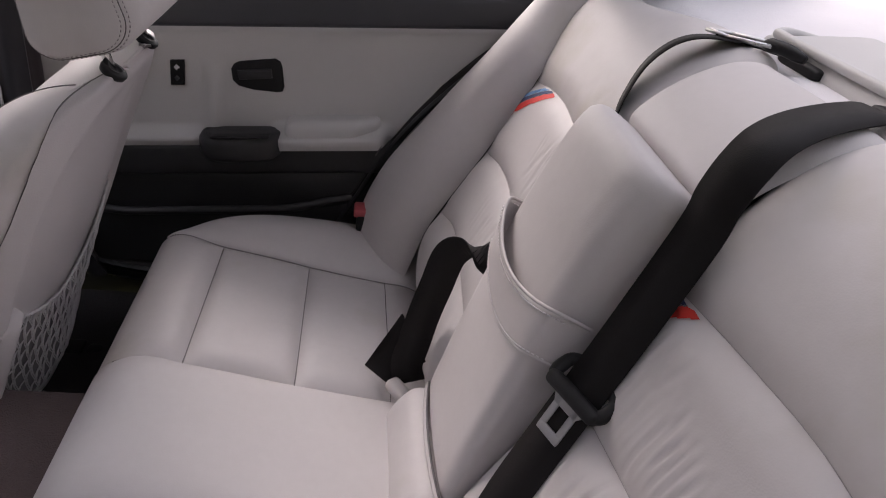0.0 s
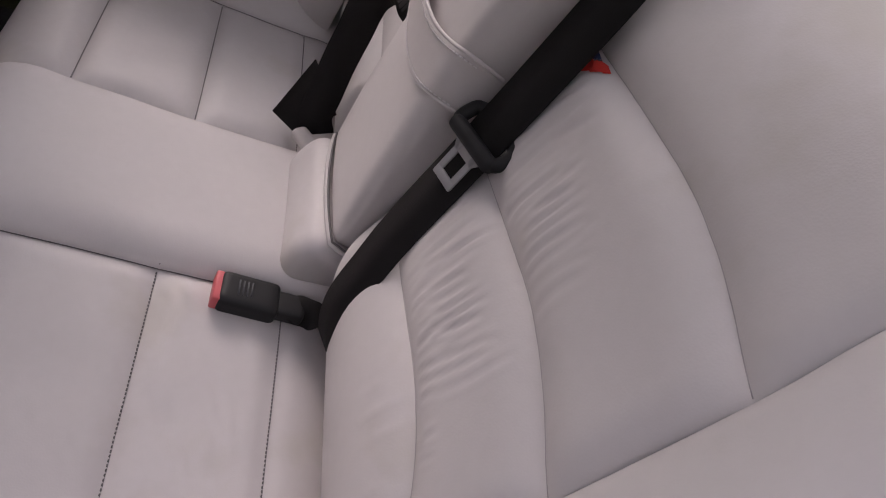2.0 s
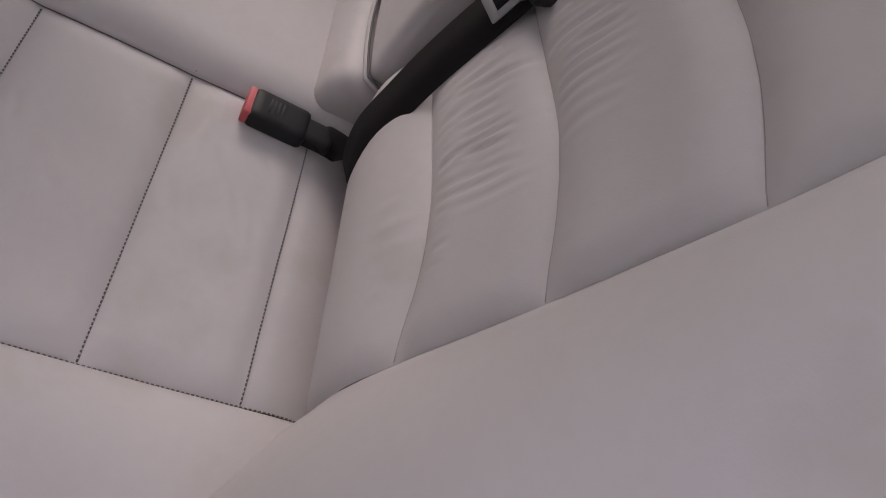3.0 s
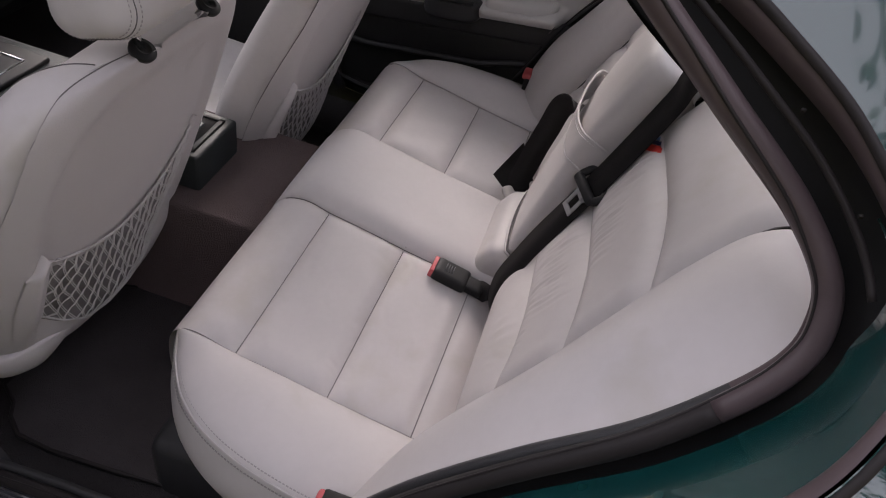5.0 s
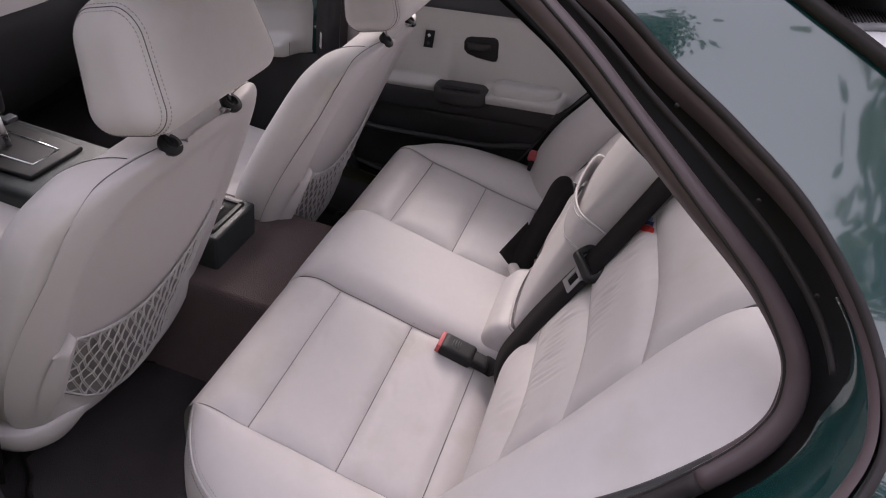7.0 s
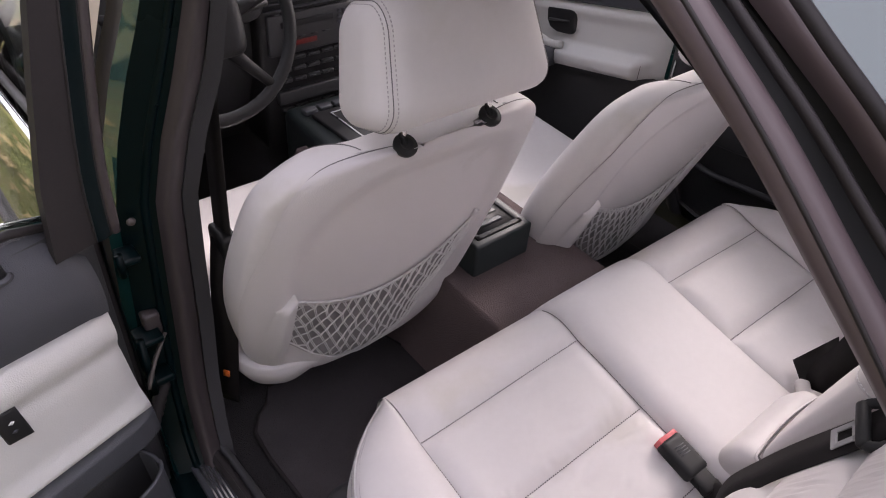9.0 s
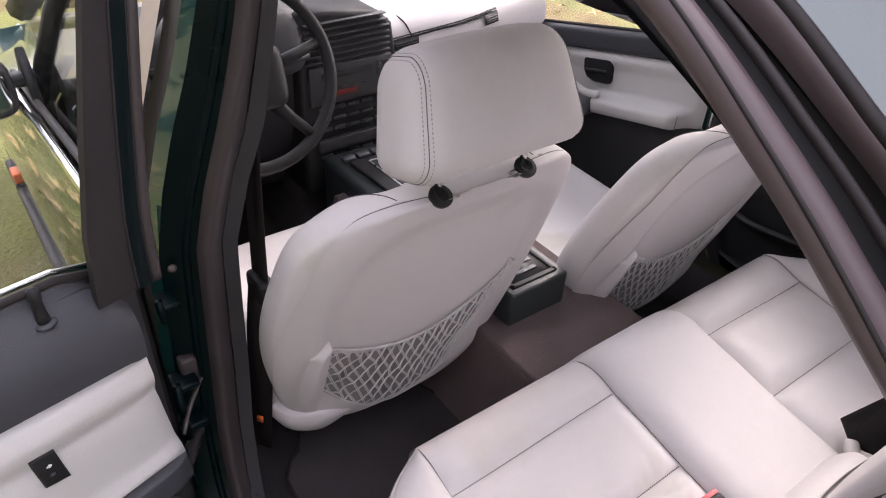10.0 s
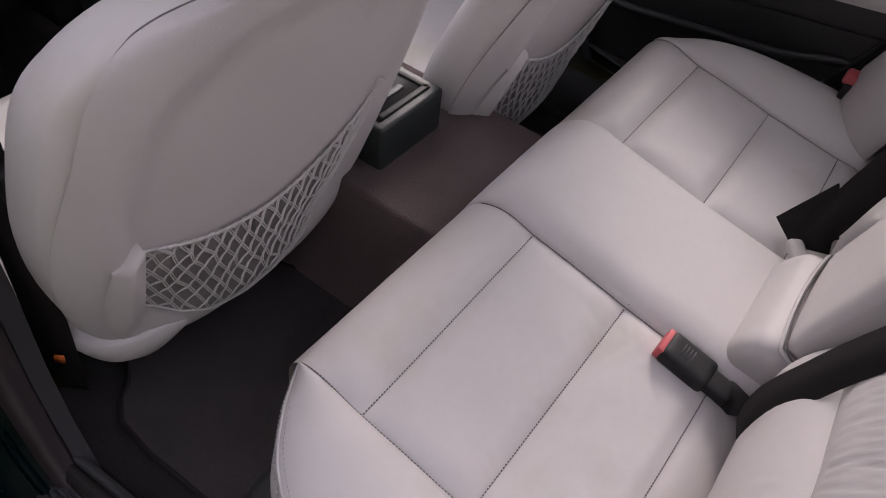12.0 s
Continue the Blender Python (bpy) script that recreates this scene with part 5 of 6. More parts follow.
def sill_plate():
    t = thing("sill_left", (-0.75, 0.4, 0.34), "black door sill with ribbed scuff plate and colour stripes", "door sill", "", "structure")
    part("sill", box((-0.835, 0.12, 0.20), (-0.692, 0.76, 0.335), 0.012, 3), shaded_paint, t)
    part("scuff_plate", box((-0.768, 0.20, 0.333), (-0.706, 0.70, 0.343), 0.003), slate_plastic, t)
    for k in range(6):
        part("rib", box((-0.757 + 0.0075 * k, 0.585, 0.3425), (-0.754 + 0.0075 * k, 0.69, 0.345), 0.0008, 1), steel, t)
    for k, m in enumerate((blue_light, blue_dark, red_fabric)):
        part("stripe", prism([(-0.757, 0.568 - 0.014 * k), (-0.718, 0.588 - 0.014 * k), (-0.718, 0.576 - 0.014 * k), (-0.757, 0.556 - 0.014 * k)], 2, 0.3425, 0.3445), m, t)
    return t


sill_plate()


# ---- open rear door ----
DH, DD = Vector((-0.815, 0.68, 0)), Vector((-0.954, -0.30, 0))
DN = Vector((0.30, -0.954, 0))


def dp(s, z, out=0.0):
    """A place on the open door: along it from the hinge, its height and the way out of its inner face."""
    return DH + DD * s + DN * out + Vector((0, 0, z))


def on_door(geo):
    return [dp(v[0], v[2], v[1]) for v in geo[0]], geo[1]


def left_door():
    t = thing("door_1", tuple(dp(0.0, 0.3)), "open rear car door with light grey panel and slate top", "car door", "", "structure")

    def sheet(s0, s1, z0, z1, o0, o1, bulge=0.0, ns=30, nz=14, roll_top=False):
        """z0 and z1 as functions of s."""
        def fn(a, b):
            s = s0 + (s1 - s0) * a
            z = z0(s) + (z1(s) - z0(s)) * b
            e = smooth(0, 0.03, a) * smooth(0, 0.08, b) * smooth(1, 0.92, b)
            shape = 0.007 * math.exp(-((b - 0.82) / 0.10) ** 2) + 0.012 * smooth(0.22, 0.04, b) - 0.004 * math.exp(-((b - 0.66) / 0.06) ** 2) if roll_top else 0.0
            return dp(s - 0.018 * smooth(0.75, 0.5, z), z, (o0 + (o1 - o0) * b) + shape + bulge * puff(a, b, 6) - 0.012 * (1 - e))
        return grid(fn, lin(0, 1, ns), lin(0, 1, nz))
    low, mid, top = (lambda s: 0.28 + 0 * s), (lambda s: 0.558 + 0.03 * s), (lambda s: 0.797 + 0.10 * s - 0.014 * smooth(0.035, 0.0, s))
    belt = lambda s: 0.905 + 0.035 * smooth(0.0, 0.05, s) + 0.07 * s
    part("light_panel", sheet(0.0, 0.92, mid, top, 0.0, 0.004, 0.004, 50, 44, True), panel_grey, t, "light grey leather-look door panel")
    roll = spline([(0.0, 0.0, 0.010), (0.3, 0.0, 0.013), (0.58, 0.0, 0.006), (0.8, 0.0, -0.010), (1.0, 0.0, -0.03)], 18)
    part("top_panel", grid(lambda s, k: dp(s, top(s) + (belt(s) - top(s)) * roll[int(k)].x, roll[int(k)].z - 0.012 * smooth(0.03, 0.0, s)), lin(0.0, 0.92, 60), list(range(18))), slate_plastic, t, "slate grey plastic door top")
    rim = lambda s: 0.500 + 0.03 * s
    part("lower_band", sheet(0.0, 0.92, rim, mid, 0.016, 0.012, 0.006, 50, 12), slate_plastic, t, "slate grey lower band")
    # Charcoal where the band is slate: the pocket's inner shade, put into colour.
    part("pocket_back", sheet(0.0, 0.92, low, lambda s: rim(s) + 0.004, -0.004, -0.004, 0.0, 40, 12), dark_plastic, t)
    plan = spline([(0.010, 0.0, 0), (0.004, 0.020, 0), (0.006, 0.042, 0), (0.024, 0.062, 0), (0.07, 0.070, 0), (0.25, 0.072, 0), (0.62, 0.070, 0)], 60)

    def pocket_wall(k, b):
        """The pocket's moulded outer wall: bellied, with a rounded rim that dips away from the hinge."""
        p = plan[int(k)]
        z = 0.285 + (0.195 - 0.05 * smooth(0.02, 0.25, p.x)) * b
        return dp(p.x + 0.012 * b, z, p.y * (0.62 + 0.38 * math.sin(0.5 * math.pi * b)))
    part("map_pocket", join(grid(pocket_wall, list(range(60)), lin(0, 1, 14)), grid(lambda k, b: pocket_wall(k, b) - DN * 0.006 + DD * (0.006 if k < 20 else 0), list(range(60)), lin(0, 1, 14)), tube([pocket_wall(k, 1.0) - DN * 0.003 + DD * (0.003 if k < 20 else 0) for k in range(60)], 0.0036, 6)), slate_plastic, t, "bellied slate grey map pocket")
    part("armrest", on_door(pillow((0.42, 0.06, 0.07), 0.025, 10, lambda p: p + Vector((0.52, 0.035, 0.63)))), panel_grey, t)
    part("inner_shell", grid(lambda s, z: dp(s, z, -0.018), lin(-0.015, 0.92, 10), lin(0.27, 0.93, 10)), dark_plastic, t)
    # lock pin
    part("lock_pin", on_door(lathe([(0.009, 0.0), (0.0075, 0.01), (0.006, 0.03), (0.0075, 0.034), (0.0075, 0.046), (0.004, 0.05)], 14, Matrix.Translation((0.106, -0.012, 0.918)))), black_plastic, t, "black lock pin")
    part("pin_ring", on_door(lathe([(0.015, 0.0), (0.014, 0.004), (0.010, 0.005)], 18, Matrix.Translation((0.106, -0.012, 0.913)))), slate_plastic, t)
    # window switch
    sw = part("window_switch", on_door(prism([(0.150, 0.683), (0.183, 0.690), (0.189, 0.748), (0.157, 0.743)], 1, 0.0, 0.012, 0.003)), black_plastic, t, "black window switch")
    for dz, m in ((0.008, white_print), (-0.009, slate_plastic)):
        part("arrow", on_door(prism([(0.166, 0.7165 + dz), (0.1695, 0.7195 + dz), (0.174, 0.7165 + dz), (0.1695, 0.7135 + dz)], 1, 0.0115, 0.013)), m, sw)
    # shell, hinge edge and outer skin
    part("hinge_edge", grid(lambda a, z: dp(-0.02 - 0.012 * math.sin(a * 3), z, -0.10 * a - 0.004), lin(0, 1, 8), lin(0.26, 0.93, 20)), shaded_paint, t)
    part("outer_skin", grid(lambda s, z: dp(s, z, -0.115 - 0.03 * math.sin(math.pi * (z - 0.2) / 0.9) + 0.10 * smooth(0.78, 0.93, z)), lin(-0.02, 0.95, 20), lin(0.24, 0.915, 20)), paint, t, "dark green outer door skin")
    part("door_end", grid(lambda a, z: dp(0.935, z, -0.12 * a), lin(0, 1, 4), lin(0.26, 0.94, 8)), paint, t)
    part("edge_seal", tube([dp(-0.022, z, -0.035) for z in lin(0.28, 0.92, 24)], 0.009, 8), rubber, t)
    # window frame and glass
    def bar(pts, w, o0, o1, m, name, label=""):
        path = [Vector(p) for p in pts]
        verts, faces = [], []
        for s, z, ws in pts:
            for q, o in ((0, o0), (ws, o0), (ws, o1), (0, o1)):
                verts.append(dp(s + q, z, o))
        for i in range(len(pts) - 1):
            for k in range(4):
                l = (k + 1) % 4
                faces.append((4 * i + k, 4 * i + l, 4 * i + 4 + l, 4 * i + 4 + k))
        return part(name, (verts, faces), m, t, label, False)
    edge = [(-0.045, 0.90, 0.09), (-0.05, 1.0, 0.084), (-0.068, 1.12, 0.074), (-0.095, 1.27, 0.062), (-0.118, 1.40, 0.058)]
    bar(edge, 0, 0.0, -0.012, rubber, "frame_post", "black window frame post")
    fair = spline([(s, z, 0) for s, z, w in edge], 24)
    part("frame_lip", tube([dp(p.x + 0.005, p.y, -0.002) for p in fair], 0.0075, 10), pillar_rubber, t, "brown-grey rubber lip")
    part("painted_strip", grid(lambda k, f: dp(fair[int(k)].x + 0.013 + 0.020 * f, fair[int(k)].y, 0.0015 + 0.002 * math.sin(math.pi * f)), list(range(24)), lin(0, 1, 6)), shaded_paint, t, "dark painted frame strip")
    for k in (0.013, 0.034):
        part("frame_rib", tube([dp(p.x + k, p.y, 0.001) for p in fair], 0.0016, 6), rubber, t)
    part("frame_top", tube([dp(s, 1.41 - 0.10 * max(0, s - 0.3), -0.02) for s in lin(-0.12, 0.62, 12)], 0.022, 6), rubber, t)
    part("belt_seal", tube([dp(s, belt(s) + 0.012, -0.02) for s in lin(0.03, 0.9, 20)], 0.006, 6), rubber, t)
    part("belt_trim", tube([dp(s, belt(s) + 0.016, -0.034) for s in lin(0.03, 0.9, 20)], 0.0045, 6), chrome, t, "bright belt line strip")
    g = part("window_glass", join(grid(lambda s, z: dp(s, z, -0.026), lin(-0.06, 0.8, 6), lin(0.93, 1.41, 8)), grid(lambda s, z: dp(s, z, -0.030), lin(-0.06, 0.8, 6), lin(0.93, 1.41, 8))), glass, t, "clear window glass")
    g.visible_shadow = False
    return t


left_door()


# ---- closed doors on the far side ----
def rear_right_door():
    t = thing("door_2", (0.73, 0.3, 0.3), "closed rear door with light grey panel and dark lower half", "car door", "", "structure")
    X = 0.73

    def h(z0, y):
        return z0 + 0.115 * (0.3 - y)
    y0, y1 = -0.27, 0.80

    def sheet(za, zb, x, bulge, name, m, label="", relief=None, ny=60, nz=20):
        def fn(a, b):
            y = y1 + (y0 - y1) * a
            z = h(za, y) + (zb - za) * b
            e = smooth(0, 0.06, b) * smooth(1, 0.94, b)
            xx = x + 0.006 * (1 - e) - bulge * puff(a, b, 6)
            if relief:
                xx -= relief(y, z)
            return Vector((xx, y, z))
        return part(name, grid(fn, lin(0, 1, ny), lin(0, 1, nz)), m, t, label)

    def relief(y, z):
        v = 0.055 * smooth(0.055, 0.028, z - h(0.665, y)) * smooth(0.075, 0.105, y) * smooth(0.33, 0.30, y)
        v += 0.022 * smooth(0.05, 0.02, z - h(0.665, y)) * smooth(0.44, 0.47, y)
        v += 0.010 * smooth(0.025, 0.0, abs(y - 0.435)) * smooth(0.84, 0.78, z)
        return v
    sheet(0.670, 0.912, X, 0.004, "light_panel", panel_grey, "light grey leather-look door panel", relief, 110, 50)
    sheet(0.908, 0.972, X - 0.012, 0.012, "top_panel", slate_plastic, "dark slate door top")
    sheet(0.60, 0.674, X - 0.01, 0.008, "lower_panel", dark_plastic)
    sheet(0.28, 0.604, X + 0.004, 0.0, "kick_panel", dark_plastic)
    part("pocket_lip", tube([(X - 0.045 * smooth(0.75, 0.6, y) * smooth(0.15, 0.3, y), y, h(0.545, y) - 0.01) for y in lin(0.12, 0.76, 30)], 0.009, 8), dark_plastic, t)
    part("pocket", grid(lambda a, b: Vector((X - 0.045 * math.sin(math.pi * a) ** 0.4 * (0.6 + 0.4 * b), 0.14 + 0.6 * a, h(0.40, 0.14 + 0.6 * a) + 0.13 * b)), lin(0, 1, 20), lin(0, 1, 6)), dark_plastic, t)
    part("pad_seam", tube([(X - 0.057 + 0.05 * k, 0.108 - 0.012 * math.sin(math.pi * k), 0.685 + 0.035 * math.sin(k * 1.5)) for k in lin(0, 1, 12)], 0.0015, 5), seam_dark, t)
    part("armrest_pad", pillow((0.075, 0.192, 0.059), 0.02, 12, lambda p: Vector((0.716 + p.x + 0.02 * smooth(-0.03, -0.096, p.y), 0.197 + p.y, 0.714 + p.z - 0.115 * p.y))), panel_grey, t, "padded grey armrest end")
    pull = part("pull_handle", pillow((0.08, 0.172, 0.060), 0.02, 12, lambda p: Vector((0.70 + p.x + 0.03 * (p.y / 0.086) ** 4 * (p.x < 0), 0.377 + p.y, 0.669 + p.z - 0.115 * p.y + 0.012 * (p.y / 0.086) ** 4 * (p.z < 0)))), dark_plastic, t, "black moulded pull handle")
    part("pull_slot", pillow((0.02, 0.114, 0.006), 0.003, 6, lambda p: Vector((0.672 + p.x, 0.377 + p.y, 0.698 + p.z - 0.115 * p.y))), black_plastic, t)
    out = [(0.402, 0.815), (0.396, 0.826), (0.385, 0.832), (0.318, 0.845), (0.308, 0.840), (0.304, 0.83), (0.299, 0.79), (0.302, 0.780), (0.312, 0.777), (0.36, 0.777), (0.388, 0.782), (0.399, 0.792)]
    han = part("door_handle", prism(out, 0, 0.722, 0.734, 0.004), black_plastic, t, "black door handle in recess")
    part("lever", prism([(0.39, 0.815), (0.325, 0.825), (0.322, 0.807), (0.385, 0.797)], 0, 0.714, 0.724, 0.003), dark_plastic, han)
    sw = part("window_switch", prism([(0.516, 0.770), (0.490, 0.773), (0.489, 0.822), (0.515, 0.819)], 0, 0.718, 0.732, 0.003), black_plastic, t, "black window switch")
    for z, m in ((0.808, white_print), (0.786, slate_plastic)):
        part("arrow", prism([(0.508, z), (0.503, z + 0.006), (0.497, z), (0.503, z - 0.006)], 0, 0.717, 0.7185), m, sw)
    # glass and its frame
    for ya, yb in ((0.155, 0.76), (-0.19, 0.118)):
        g = part("window_glass", join(*[grid(lambda y, z: Vector((x - 0.26 * (z - 0.98), y, z + 0.115 * (0.3 - y))), lin(yb, ya, 6), lin(0.975, 1.40, 6)) for x in (0.742, 0.746)]), glass, t, "clear window glass")
        g.visible_shadow = False
    part("window_bar", box((0.730, 0.118, 0.985), (0.752, 0.155, 1.03), 0.003), black_plastic, t)
    part("window_bar", tube([(0.742 - 0.26 * k, 0.136, 0.99 + k) for k in lin(0.0, 0.42, 8)], 0.018, 6), black_plastic, t)
    part("belt_seal", tube([(0.735, y, h(0.977, y)) for y in lin(-0.2, 0.78, 20)], 0.006, 6), rubber, t)
    part("window_edge", tube([(0.737, -0.13, h(0.98, -0.13)), (0.725, -0.185, 1.06), (0.70, -0.19, 1.13), (0.66, -0.12, 1.25), (0.62, 0.0, 1.36)], 0.016, 8), rubber, t)
    sticker = part("window_sticker", tube([(0.732 + 0.0045 * math.sin(a), 0.045 + 0.017 * math.cos(a), 1.028 + 0.017 * math.sin(a)) for a in [math.pi / 8 + k * math.pi / 4 for k in range(8)]], 0.0008, 4, True), white_print, t, "octagonal window sticker")
    part("sticker_lettering", join(*[box((0.7312, 0.035, z), (0.7317, 0.055, z + 0.003), 0) for z in (1.035, 1.029, 1.023)]), white_print, sticker)
    part("outer_skin", grid(lambda y, k: Vector((0.84 - 0.03 * abs(0.22 + 0.73 * k - 0.65) ** 2, y, 0.22 + (h(0.955, y) - 0.22) * k)), lin(-0.3, 0.85, 10), lin(0, 1, 8)), paint, t)
    return t


rear_right_door()


def front_right_door():
    t = thing("door_3", (0.72, 1.3, 0.3), "closed front door with light grey panel and black handle", "car door", "", "structure")
    X = 0.715

    def h(z0, y):
        return z0 + 0.21 * (1.07 - y)

    def sheet(pa, pb, x, bulge, name, m, label="", relief=None, y0=0.80):
        def fn(a, b):
            y = y0 + (1.81 - y0) * a
            za, zb = pa(y), pb(y)
            z = za + (zb - za) * b
            e = smooth(0, 0.06, b) * smooth(1, 0.94, b)
            xx = x + 0.008 * (1 - e) - bulge * puff(a, b, 6) - (relief(y, z) if relief else 0)
            return Vector((xx, y, z))
        return part(name, grid(fn, lin(0, 1, 60), lin(0, 1, 26)), m, t, label)
    belt = lambda y: h(0.868, y)
    top = lambda y: h(0.80, y) - 0.10 * smooth(1.42, 1.50, y)
    low = lambda y: h(0.615, y)
    sheet(low, top, X, 0.006, "light_panel", panel_grey, "light grey leather-look door panel", lambda y, z: 0.05 * smooth(0.065, 0.04, z - low(y)) * smooth(0.90, 0.93, y) * smooth(1.25, 1.22, y) + 0.012 * smooth(0.055, 0.02, top(y) - z) - 0.012 * smooth(0.89, 0.86, y), 0.862)
    sheet(top, belt, X - 0.008, 0.012, "top_panel", slate_plastic, "slate grey door top")
    sheet(lambda y: 0.28 + 0 * y, low, X - 0.004, 0.01, "lower_panel", dark_plastic)
    part("pull_handle", pillow((0.08, 0.24, 0.07), 0.03, 12, lambda p: Vector((0.675 + p.x, 1.33 + p.y, h(0.635, 1.33 + p.y) + p.z + 0.10 * max(0, p.y) ** 1.0 * 0.6))), slate_plastic, t, "dark pull handle")
    part("door_handle", prism([(1.302, 0.722), (1.296, 0.732), (1.21, 0.751), (1.196, 0.751), (1.187, 0.743), (1.184, 0.70), (1.184, 0.69), (1.19, 0.68), (1.20, 0.675), (1.25, 0.666), (1.28, 0.672), (1.296, 0.69)], 0, 0.697, 0.72, 0.006, 3), black_plastic, t, "black door handle in recess")
    part("handle_lever", prism([(1.285, 0.700), (1.205, 0.718), (1.205, 0.712), (1.285, 0.692)], 0, 0.692, 0.70, 0.002), dark_plastic, t)
    part("pull_strip", tube(spline([(0.684, 1.46, 0.70), (0.678, 1.38, 0.668), (0.672, 1.31, 0.648), (0.668, 1.25, 0.640), (0.672, 1.20, 0.648)], 24), 0.012, 10), panel_grey, t, "light grey strip over the pull handle")
    part("armrest_seam", tube([(0.664, 0.905, z) for z in lin(0.655, 0.70, 5)], 0.001, 5), seam_dark, t)
    part("speaker", lathe([(0.001, 0.006), (0.045, 0.006), (0.055, 0.0)], 24, Matrix.Translation((0.705, 1.62, 0.72)) @ Matrix.Rotation(radians(-90), 4, "Y")), slate_plastic, t)
    g = part("window_glass", join(*[grid(lambda y, z: Vector((x - 0.26 * (z - 0.9), y, z)), lin(0.88, 1.80, 6), lin(0.86, 1.42, 6)) for x in (0.738, 0.742)]), glass, t, "clear window glass")
    g.visible_shadow = False
    part("belt_seal", tube([(0.722, y, belt(y)) for y in lin(0.86, 1.8, 14)], 0.008, 6), rubber, t)
    part("outer_skin", grid(lambda y, k: Vector((0.84 - 0.03 * abs(0.22 + 0.64 * k - 0.65) ** 2, y, 0.22 + (belt(y) - 0.02 - 0.22) * k)), lin(0.86, 1.85, 10), lin(0, 1, 8)), paint, t)
    return t


front_right_door()


# ---- driver's door, wing and mirror ----
def xs(z):
    return float(np.interp(z, (0.2, 0.35, 0.5, 0.7, 0.82, 0.90, 0.94), (0.80, 0.825, 0.84, 0.848, 0.838, 0.815, 0.795)))


def nose(ob, y0=0.86):
    """Lowers a mesh towards the front, along the car's lean."""
    for v in ob.data.vertices:
        y = v.co.y + BASE[ob].y
        v.co.z -= 0.10 * max(0.0, y - y0)
    return ob


def front_left():
    t = thing("door_4", (-0.84, 1.3, 0.3), "closed driver's door with glossy dark green outside", "car door", "", "structure")

    def top(y):
        return 0.93 - 0.05 * (y - 0.86)
    part("outer_skin", grid(lambda y, b: Vector((-xs(0.22 + (top(y) - 0.22) * b), y, 0.22 + (top(y) - 0.22) * b)), lin(0.86, 1.86, 20), lin(0, 1, 24)), paint, t, "glossy dark green door skin")
    part("rub_strip", tube([(-xs(0.55) - 0.006, y, 0.55) for y in lin(0.86, 1.86, 12)], 0.014, 8), rubber, t, "black rub strip")
    part("inner_skin", grid(lambda y, z: Vector((-0.70, y, z)), lin(0.86, 1.86, 8), lin(0.25, 0.9, 8)), dark_plastic, t)
    part("belt_trim", tube([(-xs(0.93) - 0.004, y, top(y) + 0.004) for y in lin(0.86, 1.80, 14)], 0.010, 8), chrome, t, "bright belt line strip")
    part("belt_seal", tube([(-xs(0.94) + 0.012, y, top(y) + 0.014) for y in lin(0.86, 1.80, 14)], 0.008, 8), rubber, t)
    g = part("window_glass", join(*[grid(lambda y, b: Vector((-(x - 0.40 * (0.48 * b)), y, top(y) + 0.5 * b)), lin(0.93, 1.78, 8), lin(0, 1, 8)) for x in (0.775, 0.771)]), glass, t, "clear window glass")
    g.visible_shadow = False
    part("window_post", grid(lambda f, b: Vector((-(0.785 - 0.19 * b) , 0.795 + 0.062 * f, 0.93 + 0.52 * b)), lin(0, 1, 4), lin(0, 1, 12)), tan_matt, t, "faded tan window post")
    part("mirror_triangle", prism([(1.46, 0.91), (1.62, 0.90), (1.52, 1.02)], 0, -0.79, -0.77, 0.004), black_plastic, t)
    m = thing("side_mirror", (-0.85, 1.5, 0.92), "black door mirror with glossy dark housing", "car mirror")
    part("housing", pillow((0.13, 0.09, 0.115), 0.035, 10, lambda p: Vector((-0.875 + p.x, 1.53 + p.y * (1 - 0.8 * p.x), 0.945 + p.z))), black_plastic, m)
    part("mirror_glass", pillow((0.105, 0.006, 0.085), 0.003, 6, lambda p: Vector((-0.878 + p.x, 1.482 + p.y, 0.943 + p.z))), chrome, m)
    part("rim", tube([(-0.878 + 0.06 * math.copysign(abs(math.cos(a)) ** 0.5, math.cos(a)), 1.484, 0.943 + 0.049 * math.copysign(abs(math.sin(a)) ** 0.5, math.sin(a))) for a in [2 * math.pi * k / 28 for k in range(28)]], 0.007, 6, True), black_plastic, m)
    part("foot", pillow((0.08, 0.045, 0.03), 0.013, 6, lambda p: Vector((-0.80 + p.x, 1.515 + p.y, 0.955 + p.z))), black_plastic, m)
    part("sail_post", tube([(-0.768, 1.54, 0.885), (-0.745, 1.51, 0.98), (-0.705, 1.47, 1.09), (-0.62, 1.30, 1.30)], 0.019, 8), black_plastic, t)
    w = thing("front_wing", (-0.82, 2.4, 0.4), "glossy dark green front wing with orange side marker", "car body", "", "structure")

    def wing(y, b):
        k = smooth(1.86, 3.0, y)
        z = 0.22 + (0.90 - 0.14 * k - 0.22) * b
        bend = 0.12 * max(0, b - 0.85) / 0.15
        return Vector((-xs(z) + 0.10 * k * k + bend, y, z))
    part("skin", grid(wing, lin(1.865, 3.0, 20), lin(0, 1, 24)), paint, w)
    part("rub_strip", tube([(-xs(0.55) - 0.006 + 0.10 * smooth(1.86, 3.0, y) ** 2, y, 0.55) for y in lin(1.87, 2.1, 6)], 0.012, 8), rubber, w)
    part("side_marker", box((-0.858, 1.885, 0.565), (-0.836, 1.95, 0.595), 0.004), orange_plastic, w, "orange side marker lamp")
    b = thing("bonnet", (0, 2.3, 0.9), "dark green bonnet", "car body", "", "structure")
